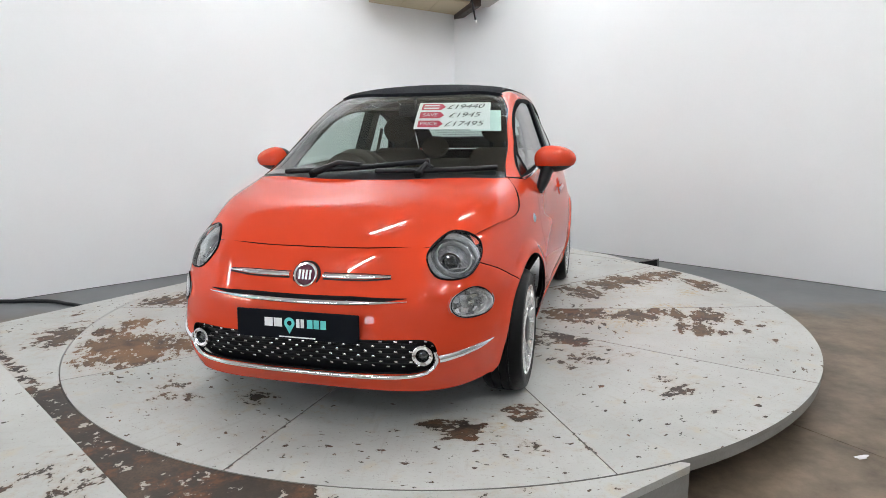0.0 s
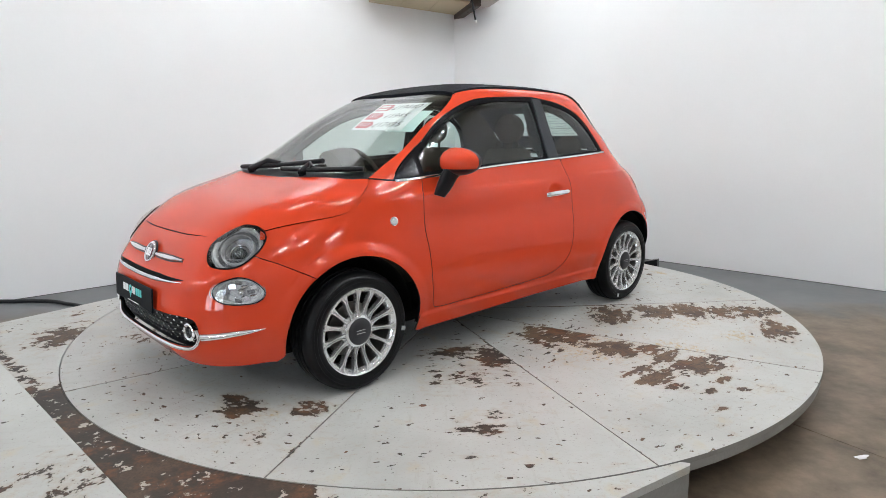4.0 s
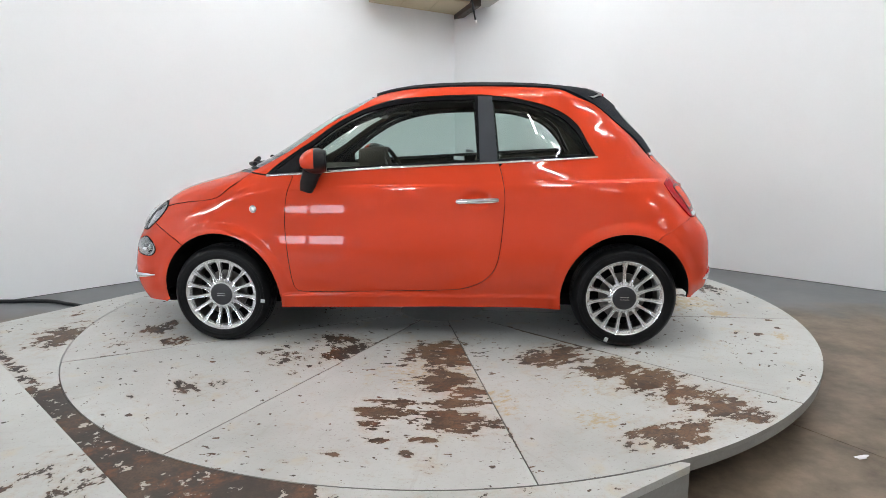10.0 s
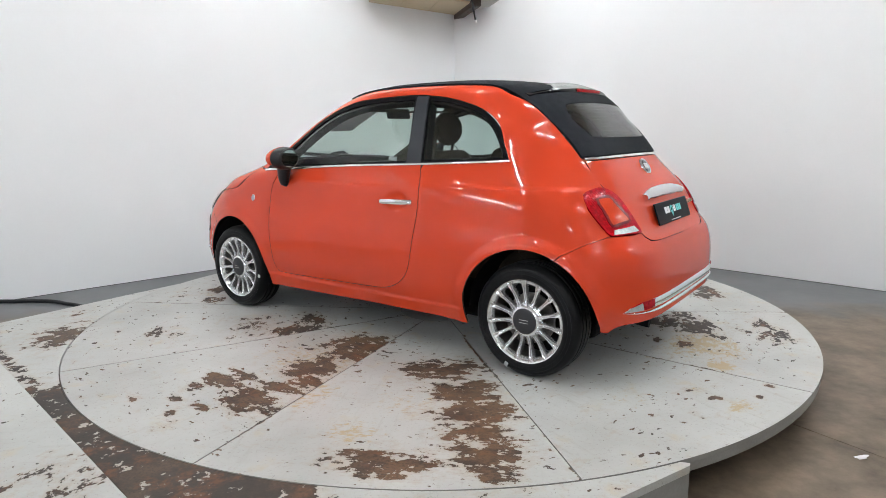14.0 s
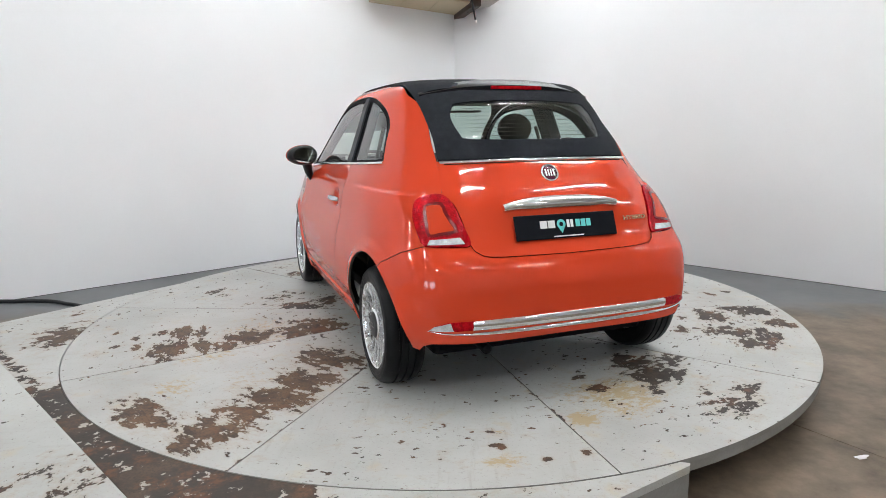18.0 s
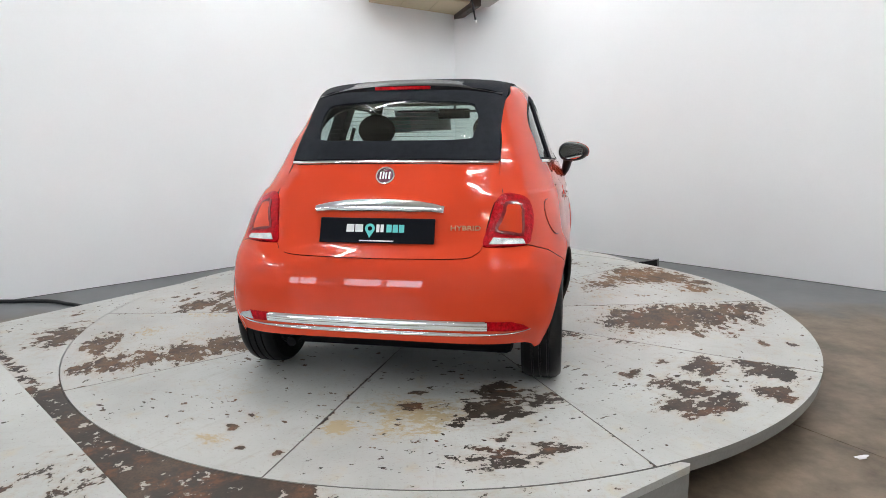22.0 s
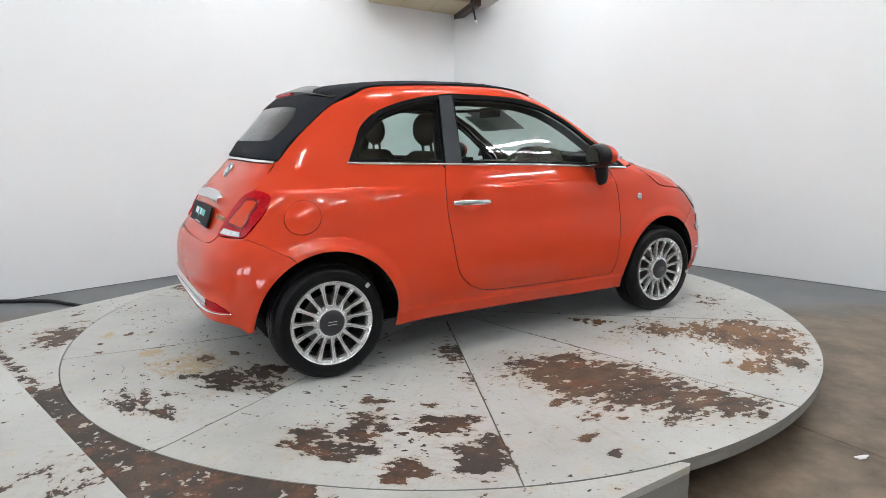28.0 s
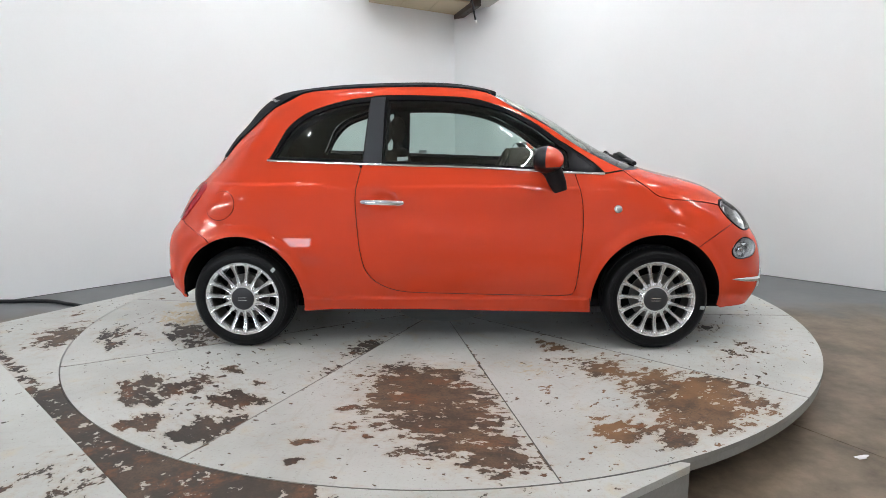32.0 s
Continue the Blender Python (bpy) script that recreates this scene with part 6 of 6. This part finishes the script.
def cabin():
    for y in (.36, -.36):
        front_seat(y)
    part("rear_seat", rounded((-.98, -.58, -.52, .52, .36, .56), .06), SEAT, CAR, "dark cloth rear bench", smooth=60)
    bm = rounded((-.07, .07, -.52, .52, 0, .50), .06)
    bmesh.ops.transform(bm, matrix=Matrix.Translation((-.98, 0, .50)) @ pose(0, 0, 0, 0, -18), verts=bm.verts)
    part("rear_seat_back", bm, SEAT, CAR, "dark cloth rear seat back", smooth=60)
    for y in (.30, -.30):
        bm = bmesh.new()
        bmesh.ops.create_uvsphere(bm, u_segments=20, v_segments=12, radius=1)
        bmesh.ops.transform(bm, matrix=Matrix.Translation((-1.11, y, 1.07)) @ Matrix.Diagonal((.045, .115, .085, 1)), verts=bm.verts)
        part("rear_headrest", bm, SEAT, CAR, "round dark rear headrest", smooth=80)
    part("rear_shelf", rounded((-1.40, -1.12, -.50, .50, .90, .93), .01), TRIM, CAR)
    # dashboard with instrument hood
    bm = bmesh.new()
    prof = [(.42, .60), (.40, .78), (.44, .90), (.52, .955), (.70, .972), (.98, .965), (1.02, .93), (.90, .60)]
    L = [bm.verts.new((x, .62, z)) for x, z in prof]
    Rr = [bm.verts.new((x, -.62, z)) for x, z in prof]
    bm.faces.new(L)
    bm.faces.new(Rr[::-1])
    for i in range(len(prof)):
        j = (i + 1) % len(prof)
        bm.faces.new((L[j], L[i], Rr[i], Rr[j]))
    part("dashboard", bm, TRIM, CAR, "dark dashboard", smooth=50)
    bm = bmesh.new()
    add_lathe(bm, [(.0, .16), (.13, .16), (.15, .10), (.155, -.02), (.0, -.02)], n=32)
    bmesh.ops.transform(bm, matrix=Matrix.Translation((.50, -.37, .93)) @ pose(0, 0, 0, 0, -78), verts=bm.verts)
    part("instrument_hood", bm, TRIM, CAR, "round instrument hood", smooth=50)
    bm = bmesh.new()
    ring = [(.185 * math.cos(a), .185 * math.sin(a), 0) for a in np.linspace(0, 2 * math.pi, 33)]
    add_tube(bm, ring, .015, 10)
    add_box(bm, -.17, .17, -.025, .02, -.02, .01, bevel=.01)
    add_lathe(bm, [(0, .02), (.06, .015), (.07, -.03), (0, -.03)], n=24)
    bmesh.ops.transform(bm, matrix=Matrix.Translation((.27, -.37, .915)) @ pose(0, 0, 0, 0, -62) @ pose(0, 0, 0, 0, 0, 90), verts=bm.verts)
    part("steering_wheel", bm, TRIM, CAR, "black steering wheel", smooth=60)
    bm = rounded((-.012, .012, -.115, .115, -.035, .035), .011)
    bmesh.ops.transform(bm, matrix=Matrix.Translation((.31, 0, 1.318)) @ pose(0, 0, 0, 0, 8, 0), verts=bm.verts)
    part("rear_view_mirror", bm, BLACK, CAR, "black rear view mirror", smooth=50)
    bm = bmesh.new()
    add_tube(bm, [(.32, 0, 1.325), (.345, 0, 1.355), (.36, 0, 1.385)], .010, 8)
    part("mirror_stalk", bm, BLACK, CAR, smooth=60)
    part("console", rounded((.0, .62, -.11, .11, .22, .62), .03), TRIM, CAR, smooth=50)
    # inner roof bows and headliner edge
    part("cross_bar", rounded((.15, .27, -.46, .46, 1.372, 1.392), .008), TRIM, CAR, "dark front roof bar", smooth=50)
    for s in (1, -1):
        bm = bmesh.new()
        add_tube(bm, [(-.40, .50 * s, 1.22), (-.42, .55 * s, 1.05), (-.40, .58 * s, .70)], .012, 8)
        part("seat_belt_post", bm, TRIM, CAR, smooth=60)
    for s in (1, -1):
        part("sun_visor", rounded((.16, .30, .10 * s - (.14 if s < 0 else 0) - (.14 if s < 0 else 0), .10 * s + (.28 if s > 0 else 0), 1.325, 1.338), .006) if s > 0 else rounded((.16, .30, -.38, -.10, 1.325, 1.338), .006), TRIM, CAR, "dark sun visor")


STICKER = mat("pale_sticker", (0.50, 0.53, 0.53), 0.5, vary=0.2, scale=60, bump=0)


def small_marks():
    # maker's labels on the tyres, a sticker in each door glass
    for x, s, a in ((1.15, 1, -8), (-1.15, 1, -112), (1.15, -1, -10), (-1.15, -1, 42)):
        r = .252
        y = (.798 + .004) * s
        p = (x - r * math.cos(radians(a)) * (1 if s > 0 else -1), y, .275 + r * math.sin(radians(a)))
        part("tyre_label", boxed(-.012, .012, -.010, .010, 0, .0015), STICKER, CAR, "small white tyre label", m=facing(p, (0, s, 0)) @ pose(0, 0, 0, 0, 0, a))
    for s in (1, -1):
        pr = Side(s)
        panel("glass_sticker", [(-.205, 1.042), (-.205, 1.062), (-.265, 1.058), (-.265, 1.038)], pr, STICKER, CAR, "small pale sticker in the glass", lift=-.010, thick=.001, gap=0)


for s in (1, -1):
    flank(s)
nose()
tail()
for x in (1.15, -1.15):
    for s in (1, -1):
        wheel(Matrix.Translation((x, s * .798, .275)) @ pose(0, 0, 0, -90 if s > 0 else 90))
front_details()
rear_details()
for s in (1, -1):
    mirror(s)
    door_handle(s)
wipers()
fuel_flap()
underside()
cabin()
small_marks()


# ---- price sheet behind the windscreen: a thing of its own that rides with the car ----
def on_sheet(q, lift):
    """Places on the glass of the sheet's own coordinates (0..1 across to the car's left, 0..1 up)."""
    u, v = q[:, :1], q[:, 1:2]
    c = np.array([(.091, 1.212), (.513, 1.204), (.462, 1.357), (.051, 1.362)])
    yz = (c[0] * (1 - u) + c[1] * u) * (1 - v) + (c[3] * (1 - u) + c[2] * u) * v
    P = End(1).lift(yz)
    return P + form_normal(P) * lift


def sheet_piece(name, me, material, e, lift, label=""):
    V = np.array([v.co for v in me.vertices])
    W = on_sheet(V[:, :2], lift)
    for v, w in zip(me.vertices, W):
        v.co = w
    me.materials.clear()
    me.materials.append(material)
    ob = new(name, me)
    ob.parent = e
    if label:
        ob["label"] = label
    return ob


def grid_mesh(u0, u1, v0, v1, n=10):
    bm = bmesh.new()
    g = [[bm.verts.new((u0 + (u1 - u0) * i / n, v0 + (v1 - v0) * j / n, 0)) for j in range(n + 1)] for i in range(n + 1)]
    for i in range(n):
        for j in range(n):
            bm.faces.new((g[i][j], g[i + 1][j], g[i + 1][j + 1], g[i][j + 1]))
    me = bpy.data.meshes.new("sheet")
    bm.to_mesh(me)
    bm.free()
    return me


def price_sheet():
    e = empty("price_sheet", "white handwritten price sheet with three red tags, stuck behind the windscreen", "price sheet")
    sheet_piece("sheet", grid_mesh(0, 1, 0, 1), PAPER, e, -.006)
    sheet_piece("second_sheet", grid_mesh(.75, 1.13, -.02, .72), SHEET2, e, -.010, "pale sheet behind")
    for v, tag, price in ((.82, "", "£19440"), (.50, "SAVE", "£1945"), (.18, "PRICE", "£17495")):
        bm = bmesh.new()
        bm.faces.new([bm.verts.new((x, y, 0)) for x, y in ((.05, v - .12), (.33, v - .12), (.39, v), (.33, v + .12), (.05, v + .12))])
        bmesh.ops.subdivide_edges(bm, edges=bm.edges[:], cuts=2)
        me = bpy.data.meshes.new("red_tag")
        bm.to_mesh(me)
        bm.free()
        sheet_piece("red_tag", me, REDPRINT, e, -.004, "red arrow tag")
        if tag:
            me = text_mesh(tag, .15, 0)
            for k in me.vertices:
                k.co = (.195 + k.co.x * .62, v + k.co.y * 1.15, 0)
            sheet_piece("tag_word", me, WHITE, e, -.003)
        else:
            for dv in (.05, -.06):
                sheet_piece("tag_bar", grid_mesh(.08, .30, v + dv - .03, v + dv + .03, 3), WHITE, e, -.003)
        me = text_mesh(price, .24, 0)
        for k in me.vertices:
            k.co = (.67 + k.co.x * .70 + k.co.y * .2, v + k.co.y * 1.0 + k.co.x * .06, 0)
        sheet_piece("price", me, INK, e, -.003)
    return e


SHEET2 = mat("pale_green_paper", (0.62, 0.78, 0.76), 0.7, vary=0.02, bump=0)
SHEET = price_sheet()


def motions():
    steps = [i * 0.5 for i in range(65)]
    walk(TABLE, [(t, pose(0, 0, 0, 0, 0, turn_angle(t))) for t in steps])
    riding = [(t, pose(0, 0, H, 0, 0, turn_angle(t)) @ pose(0.0684, -0.0291, 0)) for t in steps]
    walk(CAR, riding)
    walk(SHEET, riding)


motions()
